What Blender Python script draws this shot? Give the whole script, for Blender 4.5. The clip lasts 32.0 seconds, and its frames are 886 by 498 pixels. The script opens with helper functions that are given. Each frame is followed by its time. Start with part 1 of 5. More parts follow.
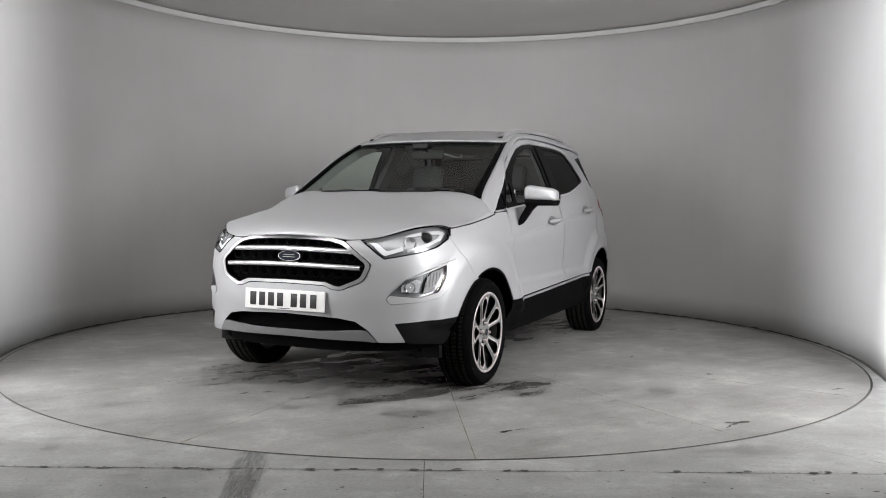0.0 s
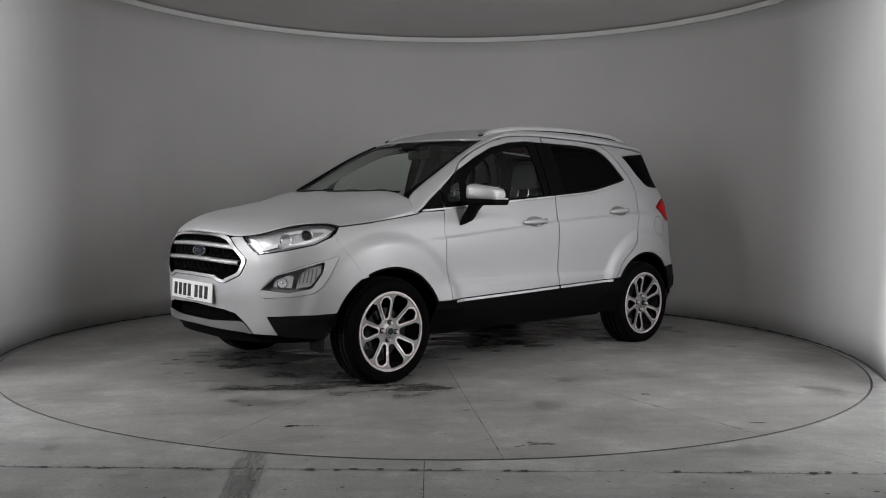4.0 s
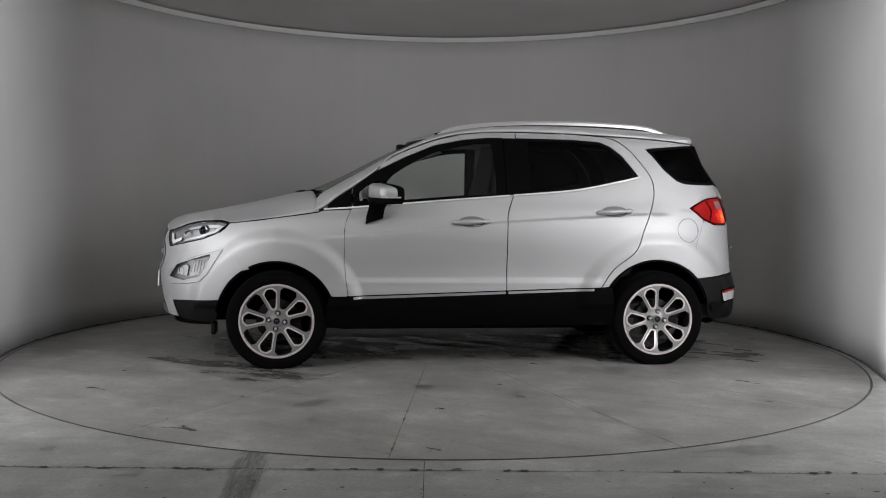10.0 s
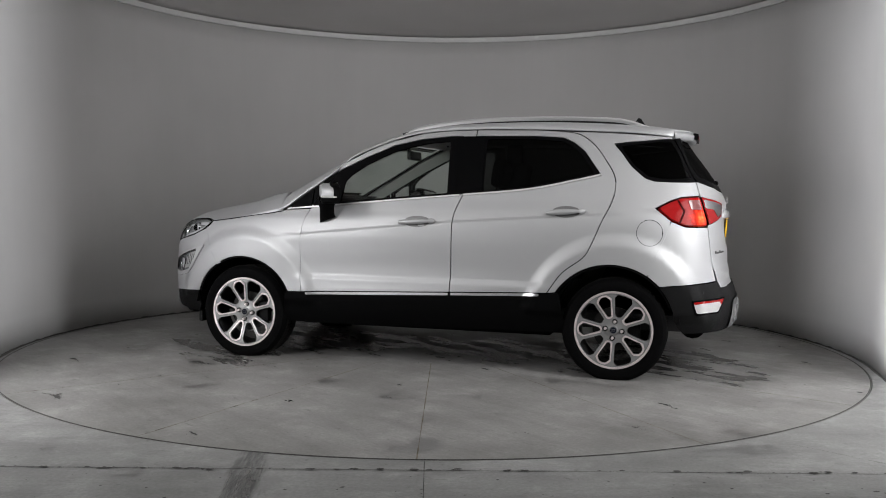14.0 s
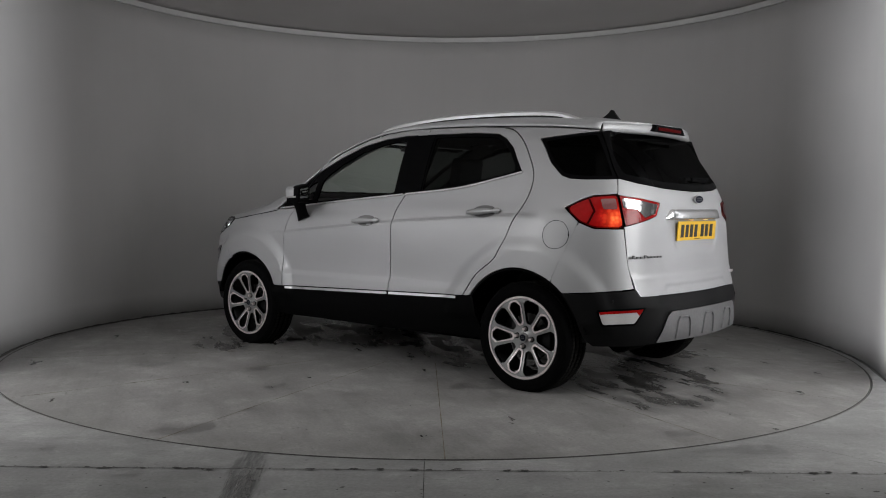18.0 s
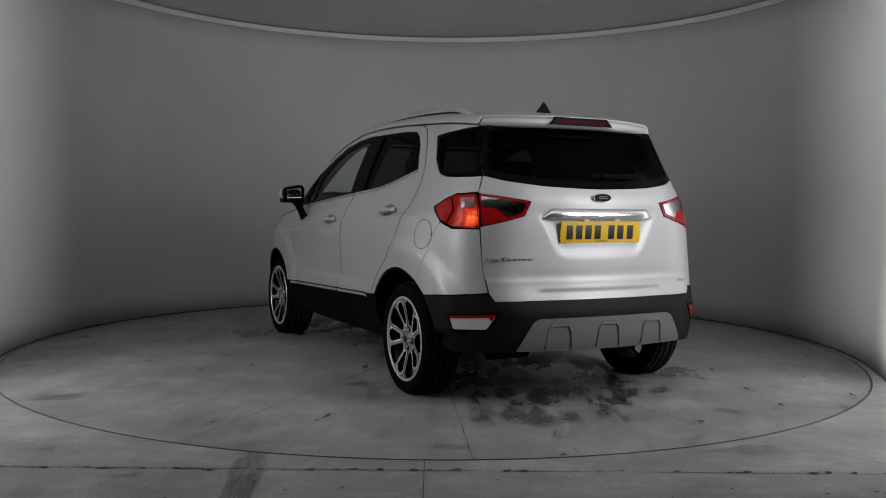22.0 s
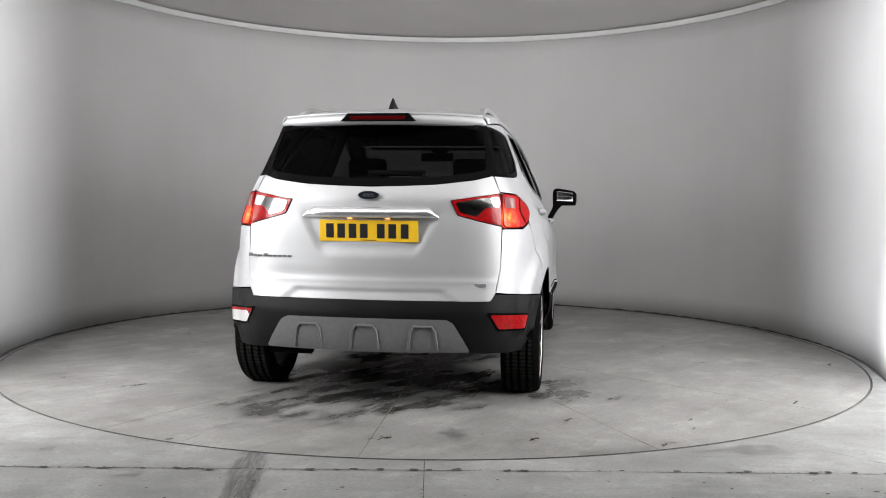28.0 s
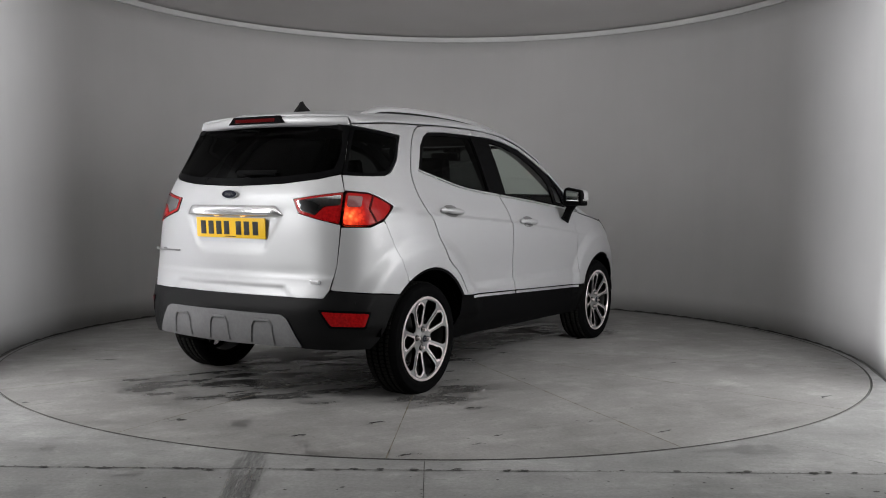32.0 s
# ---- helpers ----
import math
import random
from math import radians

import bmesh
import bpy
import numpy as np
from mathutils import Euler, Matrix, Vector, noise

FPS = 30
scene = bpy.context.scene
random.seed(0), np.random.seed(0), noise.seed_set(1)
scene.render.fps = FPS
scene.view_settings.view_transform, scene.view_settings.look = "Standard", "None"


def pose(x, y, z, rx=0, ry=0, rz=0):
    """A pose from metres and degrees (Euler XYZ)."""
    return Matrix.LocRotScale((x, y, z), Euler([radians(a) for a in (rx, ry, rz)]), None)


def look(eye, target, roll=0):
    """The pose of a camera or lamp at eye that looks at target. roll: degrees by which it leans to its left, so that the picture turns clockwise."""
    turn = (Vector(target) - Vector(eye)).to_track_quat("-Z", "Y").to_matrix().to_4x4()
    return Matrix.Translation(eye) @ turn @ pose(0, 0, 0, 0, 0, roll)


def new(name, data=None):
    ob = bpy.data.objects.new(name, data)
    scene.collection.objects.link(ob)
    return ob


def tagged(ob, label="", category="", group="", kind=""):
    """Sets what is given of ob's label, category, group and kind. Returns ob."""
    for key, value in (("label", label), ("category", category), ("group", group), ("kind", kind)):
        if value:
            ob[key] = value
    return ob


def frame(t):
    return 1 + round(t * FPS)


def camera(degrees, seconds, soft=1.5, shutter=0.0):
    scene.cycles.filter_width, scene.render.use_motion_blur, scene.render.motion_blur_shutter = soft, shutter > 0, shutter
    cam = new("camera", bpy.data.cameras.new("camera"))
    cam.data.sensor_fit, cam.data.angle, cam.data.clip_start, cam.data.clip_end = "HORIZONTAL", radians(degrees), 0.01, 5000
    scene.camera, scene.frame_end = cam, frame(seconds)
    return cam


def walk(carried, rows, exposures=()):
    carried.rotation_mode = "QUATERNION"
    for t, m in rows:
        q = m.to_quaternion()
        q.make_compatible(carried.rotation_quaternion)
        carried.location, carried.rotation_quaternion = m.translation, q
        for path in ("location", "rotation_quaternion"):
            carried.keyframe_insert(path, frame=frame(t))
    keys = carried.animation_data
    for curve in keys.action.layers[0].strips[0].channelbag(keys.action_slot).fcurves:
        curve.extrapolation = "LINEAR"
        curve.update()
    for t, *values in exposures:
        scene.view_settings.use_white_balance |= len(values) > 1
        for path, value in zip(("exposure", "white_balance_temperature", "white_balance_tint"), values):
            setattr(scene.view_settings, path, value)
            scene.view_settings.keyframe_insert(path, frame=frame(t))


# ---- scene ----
from mathutils.geometry import delaunay_2d_cdt

cam = camera(53.2, 32.0, soft=1.0)
EYE = Matrix.Translation((0, -6.604, 1.075)) @ pose(0, 0, 0, 0, 0, -0.54) @ pose(0, 0, 0, 86.98, 0, 0) @ pose(0, 0, 0, 0, 0, 0.6)
walk(cam, [(0, EYE), (32, EYE)], [(0, 0.0), (1, -0.28), (2, -0.53), (3, -0.7), (6, -0.92), (7, -0.9), (8, -0.95), (9, -1.05), (10, -0.97), (11, -0.62), (12, -0.65), (13, -0.62), (14, -0.72), (16, -1.05), (17, -1.2), (18, -1.25), (20, -1.3), (21, -1.3), (22, -1.27), (23, -0.88), (24, -0.55), (25, -0.28), (26.5, 0.12), (28, 0.25), (30, 0.1), (31, -0.25), (32, -0.6)])

# ---------------------------------------------------------------- world and lamps
world = bpy.data.worlds.new("studio_world")
world.use_nodes = True
world.node_tree.nodes["Background"].inputs[0].default_value = (0.02, 0.02, 0.02, 1)
scene.world = world


def area(name, m, w, h, power, colour=(1, 1, 1)):
    data = bpy.data.lights.new(name, "AREA")
    data.shape, data.size, data.size_y, data.energy, data.color = "RECTANGLE", w, h, power, colour
    ob = new(name, data)
    ob.matrix_world = m
    return ob


# upright light strips outside the jambs, wall washers beside them
for side in (-1, 1):
    area("strip_light", look((side * 3.0, -3.15, 1.90), (side * 0.9, 2.0, 1.2)), 1.10, 1.75, 150 if side > 0 else 120, (0.99, 0.985, 0.985))
    wash = area("wash_light", look((side * 2.57, -1.74, 1.42), (side * 3.10, -0.93, 1.42)), 0.05, 2.72, 58.0 if side > 0 else 49.0, (0.95, 0.965, 1.0))
    wash.data.spread = radians(50)
# unseen bank over the mouth and lamp under the ceiling, added as fill
area("front_fill", look((0, -3.3, 2.42), (0, 3.0, 1.55)), 4.6, 0.7, 8, (1.0, 0.985, 0.965))
area("overhead_fill", look((0, -3.0, 2.78), (0, -2.2, 0)), 4.0, 1.6, 26, (1.0, 0.985, 0.965))

# ---------------------------------------------------------------- materials
def material(name, colour, rough=0.5, metal=0.0, coat=0.0, grain=0.0, grain_size=200.0, bump=0.0, bump_size=300.0, emit=None, power=0.0, spec=0.5):
    m = bpy.data.materials.new(name)
    m.use_nodes = True
    nt = m.node_tree
    b = nt.nodes["Principled BSDF"]
    b.inputs["Base Color"].default_value = (*colour, 1)
    b.inputs["Roughness"].default_value = rough
    b.inputs["Metallic"].default_value = metal
    b.inputs["Coat Weight"].default_value = coat
    b.inputs["Coat Roughness"].default_value = 0.04
    b.inputs["Specular IOR Level"].default_value = spec
    if emit:
        b.inputs["Emission Color"].default_value = (*emit, 1)
        b.inputs["Emission Strength"].default_value = power
    co = nt.nodes.new("ShaderNodeTexCoord")
    if grain:
        n = nt.nodes.new("ShaderNodeTexNoise")
        n.inputs["Scale"].default_value, n.inputs["Detail"].default_value = grain_size, 4
        nt.links.new(co.outputs["Object"], n.inputs["Vector"])
        r = nt.nodes.new("ShaderNodeMapRange")
        r.inputs["From Min"].default_value, r.inputs["From Max"].default_value = 0.3, 0.7
        r.inputs["To Min"].default_value, r.inputs["To Max"].default_value = 1 - grain, 1 + grain
        nt.links.new(n.outputs["Fac"], r.inputs["Value"])
        mul = nt.nodes.new("ShaderNodeVectorMath")
        mul.operation = "SCALE"
        mul.inputs[0].default_value = colour
        nt.links.new(r.outputs[0], mul.inputs["Scale"])
        nt.links.new(mul.outputs[0], b.inputs["Base Color"])
    if bump:
        n = nt.nodes.new("ShaderNodeTexNoise")
        n.inputs["Scale"].default_value, n.inputs["Detail"].default_value = bump_size, 3
        nt.links.new(co.outputs["Object"], n.inputs["Vector"])
        bp = nt.nodes.new("ShaderNodeBump")
        bp.inputs["Strength"].default_value, bp.inputs["Distance"].default_value = bump, 0.002
        nt.links.new(n.outputs["Fac"], bp.inputs["Height"])
        nt.links.new(bp.outputs[0], b.inputs["Normal"])
    return m


def pane_material(name, tint, gloss=0.02, face=0.035, slant=0.45):
    """Thin glass: a tinted clear pane with a mirror gloss at its face, stronger at a slant."""
    m = bpy.data.materials.new(name)
    m.use_nodes = True
    nt = m.node_tree
    nt.nodes.remove(nt.nodes["Principled BSDF"])
    tr, gl = nt.nodes.new("ShaderNodeBsdfTransparent"), nt.nodes.new("ShaderNodeBsdfGlossy")
    tr.inputs[0].default_value = (*tint, 1)
    gl.inputs["Roughness"].default_value = gloss
    lw, pw, rg, mx = nt.nodes.new("ShaderNodeLayerWeight"), nt.nodes.new("ShaderNodeMath"), nt.nodes.new("ShaderNodeMapRange"), nt.nodes.new("ShaderNodeMixShader")
    lw.inputs["Blend"].default_value = 0.5
    pw.operation = "POWER"
    pw.inputs[1].default_value = 4.0
    rg.inputs["To Min"].default_value, rg.inputs["To Max"].default_value = face, slant
    nt.links.new(lw.outputs["Facing"], pw.inputs[0])
    nt.links.new(pw.outputs[0], rg.inputs["Value"])
    nt.links.new(rg.outputs[0], mx.inputs[0])
    nt.links.new(tr.outputs[0], mx.inputs[1])
    nt.links.new(gl.outputs[0], mx.inputs[2])
    nt.links.new(mx.outputs[0], nt.nodes["Material Output"].inputs[0])
    return m


def concrete(name, low, high, stains, damp_shade=(), lane=False):
    """Power-floated concrete: broad clouds, fine grain, scuffs, darker water stains and painted shade spots."""
    m = bpy.data.materials.new(name)
    m.use_nodes = True
    nt = m.node_tree
    b = nt.nodes["Principled BSDF"]
    co = nt.nodes.new("ShaderNodeTexCoord")

    def noise_node(scale, detail, rough=0.55, vec=None):
        n = nt.nodes.new("ShaderNodeTexNoise")
        n.inputs["Scale"].default_value, n.inputs["Detail"].default_value, n.inputs["Roughness"].default_value = scale, detail, rough
        nt.links.new(vec or co.outputs["Object"], n.inputs["Vector"])
        return n.outputs["Fac"]

    def ramp(src, a, b_, lo, hi):
        r = nt.nodes.new("ShaderNodeMapRange")
        r.inputs["From Min"].default_value, r.inputs["From Max"].default_value, r.inputs["To Min"].default_value, r.inputs["To Max"].default_value = a, b_, lo, hi
        nt.links.new(src, r.inputs["Value"])
        return r.outputs[0]

    def mult(x, y):
        n = nt.nodes.new("ShaderNodeMath")
        n.operation = "MULTIPLY"
        nt.links.new(x, n.inputs[0])
        nt.links.new(y, n.inputs[1])
        return n.outputs[0]

    stretch = nt.nodes.new("ShaderNodeMapping")
    stretch.inputs["Scale"].default_value = (0.35, 2.4, 1)
    stretch.inputs["Rotation"].default_value = (0, 0, 0.6)
    nt.links.new(co.outputs["Object"], stretch.inputs["Vector"])
    tone = ramp(noise_node(1.3, 6, 0.62), 0.32, 0.68, 0.0, 1.0)
    mix = nt.nodes.new("ShaderNodeMix")
    mix.data_type = "RGBA"
    mix.inputs[6].default_value, mix.inputs[7].default_value = (*low, 1), (*high, 1)
    nt.links.new(tone, mix.inputs[0])
    grain = ramp(noise_node(60, 5, 0.7), 0.3, 0.7, 0.84, 1.16)
    scuff = ramp(noise_node(3.0, 7, 0.72, stretch.outputs[0]), 0.50, 0.72, 1.02, 0.80)
    stain = ramp(noise_node(stains, 6, 0.6), 0.60, 0.66, 1.0, 0.66)
    worn = ramp(noise_node(4.2, 8, 0.7), 0.50, 0.64, 0.95, 1.18)
    speck = ramp(noise_node(14, 6, 0.78), 0.60, 0.68, 1.0, 0.62)
    smear = nt.nodes.new("ShaderNodeMapping")
    smear.inputs["Scale"].default_value = (0.7, 1.9, 1)
    smear.inputs["Rotation"].default_value = (0, 0, -0.35)
    nt.links.new(co.outputs["Object"], smear.inputs["Vector"])
    trowel = ramp(noise_node(2.2, 5, 0.66, smear.outputs[0]), 0.42, 0.70, 1.04, 0.89)
    drips = ramp(noise_node(7.0, 5, 0.6, smear.outputs[0]), 0.66, 0.72, 1.0, 0.68)
    allv = mult(mult(mult(mult(grain, scuff), mult(stain, worn)), speck), mult(trowel, drips))
    if lane:
        # a worn wheel lane with dark rubber streaks, running out of the turntable
        turn = nt.nodes.new("ShaderNodeMapping")
        turn.inputs["Location"].default_value = (0.745, 3.0, 0)
        turn.inputs["Scale"].default_value = (14.0, 1.4, 1)
        nt.links.new(co.outputs["Object"], turn.inputs["Vector"])
        xyz = nt.nodes.new("ShaderNodeSeparateXYZ")
        nt.links.new(co.outputs["Object"], xyz.inputs[0])
        slant = nt.nodes.new("ShaderNodeMath")
        slant.operation = "MULTIPLY_ADD"
        slant.inputs[1].default_value, slant.inputs[2].default_value = 0.086, 1.006
        nt.links.new(xyz.outputs["Y"], slant.inputs[0])
        across = nt.nodes.new("ShaderNodeMath")
        across.operation = "ADD"
        nt.links.new(xyz.outputs["X"], across.inputs[0])
        nt.links.new(slant.outputs[0], across.inputs[1])
        dist = nt.nodes.new("ShaderNodeMath")
        dist.operation = "ABSOLUTE"
        nt.links.new(across.outputs[0], dist.inputs[0])
        width = ramp(dist.outputs[0], 0.045, 0.105, 0.17, -0.25)
        rub = nt.nodes.new("ShaderNodeMath")
        rub.operation = "ADD"
        nt.links.new(width, rub.inputs[0])
        nt.links.new(noise_node(2.6, 6, 0.72, turn.outputs[0]), rub.inputs[1])
        allv = mult(allv, ramp(rub.outputs[0], 0.50, 0.74, 1.0, 0.36))
    # dark spots: moist patches, plus shade painted beneath the car
    wet_shade_all = None
    for cx, cy, size, lo in damp_shade:
        sep = nt.nodes.new("ShaderNodeVectorMath")
        sep.operation = "DISTANCE"
        sep.inputs[1].default_value = (cx, cy, 0)
        nt.links.new(co.outputs["Object"], sep.inputs[0])
        near_ = ramp(sep.outputs["Value"], size * 0.35, size, 0.16, -0.10)
        add = nt.nodes.new("ShaderNodeMath")
        add.operation = "ADD"
        nt.links.new(near_, add.inputs[0])
        nt.links.new(noise_node(3.0, 9, 0.64, smear.outputs[0]), add.inputs[1])
        wet_shade = ramp(add.outputs[0], 0.55, 0.70, 1.0, lo)
        wet_shade_all = wet_shade if wet_shade_all is None else mult(wet_shade_all, wet_shade)
    if wet_shade_all is not None:
        allv = mult(allv, wet_shade_all)
    sc = nt.nodes.new("ShaderNodeVectorMath")
    sc.operation = "SCALE"
    nt.links.new(mix.outputs[2], sc.inputs[0])
    nt.links.new(allv, sc.inputs["Scale"])
    nt.links.new(sc.outputs[0], b.inputs["Base Color"])
    dry = stain if wet_shade_all is None else mult(stain, wet_shade_all)
    nt.links.new(ramp(dry, 0.5, 1.0, 0.22, 0.62), b.inputs["Roughness"])
    bp = nt.nodes.new("ShaderNodeBump")
    bp.inputs["Strength"].default_value, bp.inputs["Distance"].default_value = 0.25, 0.002
    nt.links.new(noise_node(35, 6, 0.6), bp.inputs["Height"])
    nt.links.new(bp.outputs[0], b.inputs["Normal"])
    return m


def plaster(name, colour, amount=0.05, streaks=0.0):
    m = material(name, colour, 0.75, grain=amount, grain_size=0.9, bump=0.12, bump_size=25)
    if streaks:
        nt = m.node_tree
        b = nt.nodes["Principled BSDF"]
        src = b.inputs["Base Color"].links[0].from_socket
        co = nt.nodes.new("ShaderNodeTexCoord")
        mp = nt.nodes.new("ShaderNodeMapping")
        mp.inputs["Scale"].default_value = (5.0, 5.0, 0.22)
        n = nt.nodes.new("ShaderNodeTexNoise")
        n.inputs["Scale"].default_value, n.inputs["Detail"].default_value, n.inputs["Roughness"].default_value = 1.6, 5, 0.6
        r = nt.nodes.new("ShaderNodeMapRange")
        r.inputs["From Min"].default_value, r.inputs["From Max"].default_value, r.inputs["To Min"].default_value, r.inputs["To Max"].default_value = 0.45, 0.75, 1.0, 1.0 - streaks
        sc = nt.nodes.new("ShaderNodeVectorMath")
        sc.operation = "SCALE"
        nt.links.new(co.outputs["Object"], mp.inputs["Vector"])
        nt.links.new(mp.outputs[0], n.inputs["Vector"])
        nt.links.new(n.outputs["Fac"], r.inputs["Value"])
        nt.links.new(src, sc.inputs[0])
        nt.links.new(r.outputs[0], sc.inputs["Scale"])
        nt.links.new(sc.outputs[0], b.inputs["Base Color"])
    return m


PAINT = material("silver_paint", (0.42, 0.424, 0.433), 0.54, 0.56, 0.14, grain=0.04, grain_size=900)
PLASTIC = material("black_plastic", (0.0026, 0.0026, 0.0028), 0.6, spec=0.03, grain=0.15, grain_size=500, bump=0.3, bump_size=900)
BUMPERPLASTIC = material("grained_black_plastic", (0.0045, 0.0045, 0.0048), 0.48, spec=0.12, grain=0.15, grain_size=400, bump=0.3, bump_size=900)
SATIN = material("satin_black", (0.006, 0.006, 0.0065), 0.45, spec=0.15, grain=0.1, grain_size=300)
GLOSS = material("gloss_black", (0.003, 0.003, 0.0033), 0.25, spec=0.02, grain=0.1, grain_size=200)
VOID = material("dark_void", (0.002, 0.002, 0.002), 0.9, spec=0.05, grain=0.1, grain_size=50)
CHROME = material("chrome", (0.82, 0.82, 0.83), 0.10, 1.0, grain=0.02, grain_size=300)
BARCHROME = material("bar_chrome", (0.80, 0.80, 0.81), 0.22, 0.9, grain=0.02, grain_size=300)
SATINCHROME = material("satin_chrome", (0.80, 0.80, 0.81), 0.30, 0.85, grain=0.03, grain_size=300)
SKID = material("silver_skid_plate", (0.15, 0.15, 0.152), 0.45, 0.2, grain=0.06, grain_size=120, bump=0.1, bump_size=500)
RUBBER = material("tyre_rubber", (0.003, 0.003, 0.0032), 0.85, spec=0.03, grain=0.25, grain_size=90, bump=0.3, bump_size=400)
DUSTY = material("dusty_rubber", (0.016, 0.0155, 0.0145), 0.9, spec=0.05, grain=0.4, grain_size=40)
ALLOY = material("bright_alloy", (0.82, 0.74, 0.74), 0.35, 0.6, grain=0.04, grain_size=200)
RIMFACE = material("silver_alloy", (0.31, 0.31, 0.31), 0.38, 0.6, grain=0.05, grain_size=150)
ALLOYDARK = material("grey_alloy", (0.15, 0.15, 0.15), 0.42, 0.4, grain=0.06, grain_size=150)
BARREL = material("dark_barrel", (0.010, 0.010, 0.010), 0.5, 0.4, grain=0.1, grain_size=80)
FOGTRIM = material("silver_trim", (0.44, 0.443, 0.45), 0.52, 0.45, grain=0.03, grain_size=300)
STEEL = material("brake_steel", (0.03, 0.029, 0.028), 0.5, 0.6, grain=0.2, grain_size=60)
CLEAR = pane_material("clear_glass", (0.86, 0.90, 0.87))
SCREEN = pane_material("windscreen_glass", (0.80, 0.86, 0.82), 0.02, 0.07)
PRIVACY = pane_material("privacy_glass", (0.06, 0.063, 0.062), 0.02, 0.008, 0.25)
REARGLASS = pane_material("rear_glass", (0.036, 0.037, 0.037), 0.02, 0.003, 0.15)
LENS = pane_material("lamp_lens", (0.93, 0.94, 0.95), 0.01)
PINKLENS = material("smoky_pink_lens", (0.22, 0.085, 0.085), 0.12, coat=0.3, grain=0.1, grain_size=120)
SKIDREAR = material("grey_skid_plate", (0.13, 0.13, 0.133), 0.5, 0.2, grain=0.08, grain_size=60, bump=0.1, bump_size=400)
CELLRED = material("unlit_red_cell", (0.27, 0.005, 0.006), 0.12, spec=0.3, grain=0.3, grain_size=90, bump=0.5, bump_size=140)
REDDARK = material("dark_red_lens", (0.05, 0.0015, 0.002), 0.3, coat=0.0, spec=0.02, grain=0.1, grain_size=60)
WHITELENS = material("white_lens", (0.48, 0.47, 0.47), 0.2, coat=0.3, grain=0.06, grain_size=150)
LAMPCHROME = material("lamp_chrome", (0.48, 0.48, 0.49), 0.10, 1.0, grain=0.15, grain_size=60, bump=0.35, bump_size=22)
REFLECTOR = material("lamp_reflector", (0.80, 0.80, 0.81), 0.18, 0.45, grain=0.05, grain_size=80)
LAMPGREY = material("lamp_bezel", (0.42, 0.42, 0.43), 0.22, 0.6, grain=0.05, grain_size=90)
GUIDEWHITE = material("white_light_guide", (0.86, 0.86, 0.87), 0.35, coat=0.4, grain=0.03, grain_size=120)
PLATEWHITE = material("white_plate", (0.74, 0.74, 0.73), 0.3, grain=0.03, grain_size=150, coat=0.3)
PLATEYELLOW = material("yellow_plate", (0.78, 0.47, 0.02), 0.3, grain=0.03, grain_size=150, coat=0.3)
PLATELAMP = material("plate_lamp_lens", (0.8, 0.6, 0.35), 0.3, emit=(1.0, 0.42, 0.10), power=1.6)
PLATEINK = material("plate_black", (0.015, 0.015, 0.016), 0.35)
BADGE = material("blue_badge", (0.010, 0.012, 0.020), 0.5, spec=0.05, grain=0.1, grain_size=300)
FABRIC = material("dark_seat_fabric", (0.035, 0.035, 0.037), 0.9, grain=0.25, grain_size=300, bump=0.4, bump_size=600)
LINING = material("grey_headlining", (0.26, 0.26, 0.255), 0.9, grain=0.05, grain_size=200)
CABIN = material("cabin_plastic", (0.03, 0.03, 0.032), 0.6, grain=0.15, grain_size=300)
AMBER = material("indicator_lens", (0.40, 0.39, 0.38), 0.12, coat=0.7, grain=0.2, grain_size=160, bump=0.5, bump_size=120)
MIRRORGLASS = material("mirror_glass", (0.85, 0.85, 0.86), 0.02, 1.0)
WALLPAINT = plaster("grey_wall_paint", (0.43, 0.425, 0.421), 0.045, 0.022)
# dark so that the unseen front room returns little fill light
DARKWALL = plaster("fill_cut_wall", (0.10, 0.10, 0.10))
CEILPAINT = plaster("ceiling_paint", (0.56, 0.542, 0.535))
TRIM = material("trim_paint", (0.56, 0.56, 0.555), 0.45, grain=0.04, grain_size=5)
FLOORMAT = concrete("yard_concrete", (0.180, 0.181, 0.178), (0.292, 0.294, 0.289), 2.3, lane=True)
# first three spots: shade painted under the car, on top of moisture
TABLEMAT = concrete("turntable_concrete", (0.165, 0.161, 0.156), (0.272, 0.268, 0.262), 1.9, [(0.14, 0.07, 1.0, 0.5), (-0.50, -0.31, 1.0, 0.5), (0.78, 0.45, 1.0, 0.5), (-0.95, -1.05, 0.95, 0.42), (-1.5, -0.3, 0.7, 0.5), (1.25, 0.72, 1.05, 0.36), (1.9, 0.75, 0.8, 0.5), (0.75, 1.5, 0.6, 0.45), (-0.45, -1.45, 0.5, 0.45)])
TYREMARK = pane_material("tyre_mark", (0.85, 0.85, 0.845), 0.6, 0.0)
JOINT = material("joint_filler", (0.135, 0.118, 0.090), 0.9, grain=0.5, grain_size=12)
GROOVE = material("joint_dirt", (0.05, 0.048, 0.045), 0.9, grain=0.3, grain_size=30)



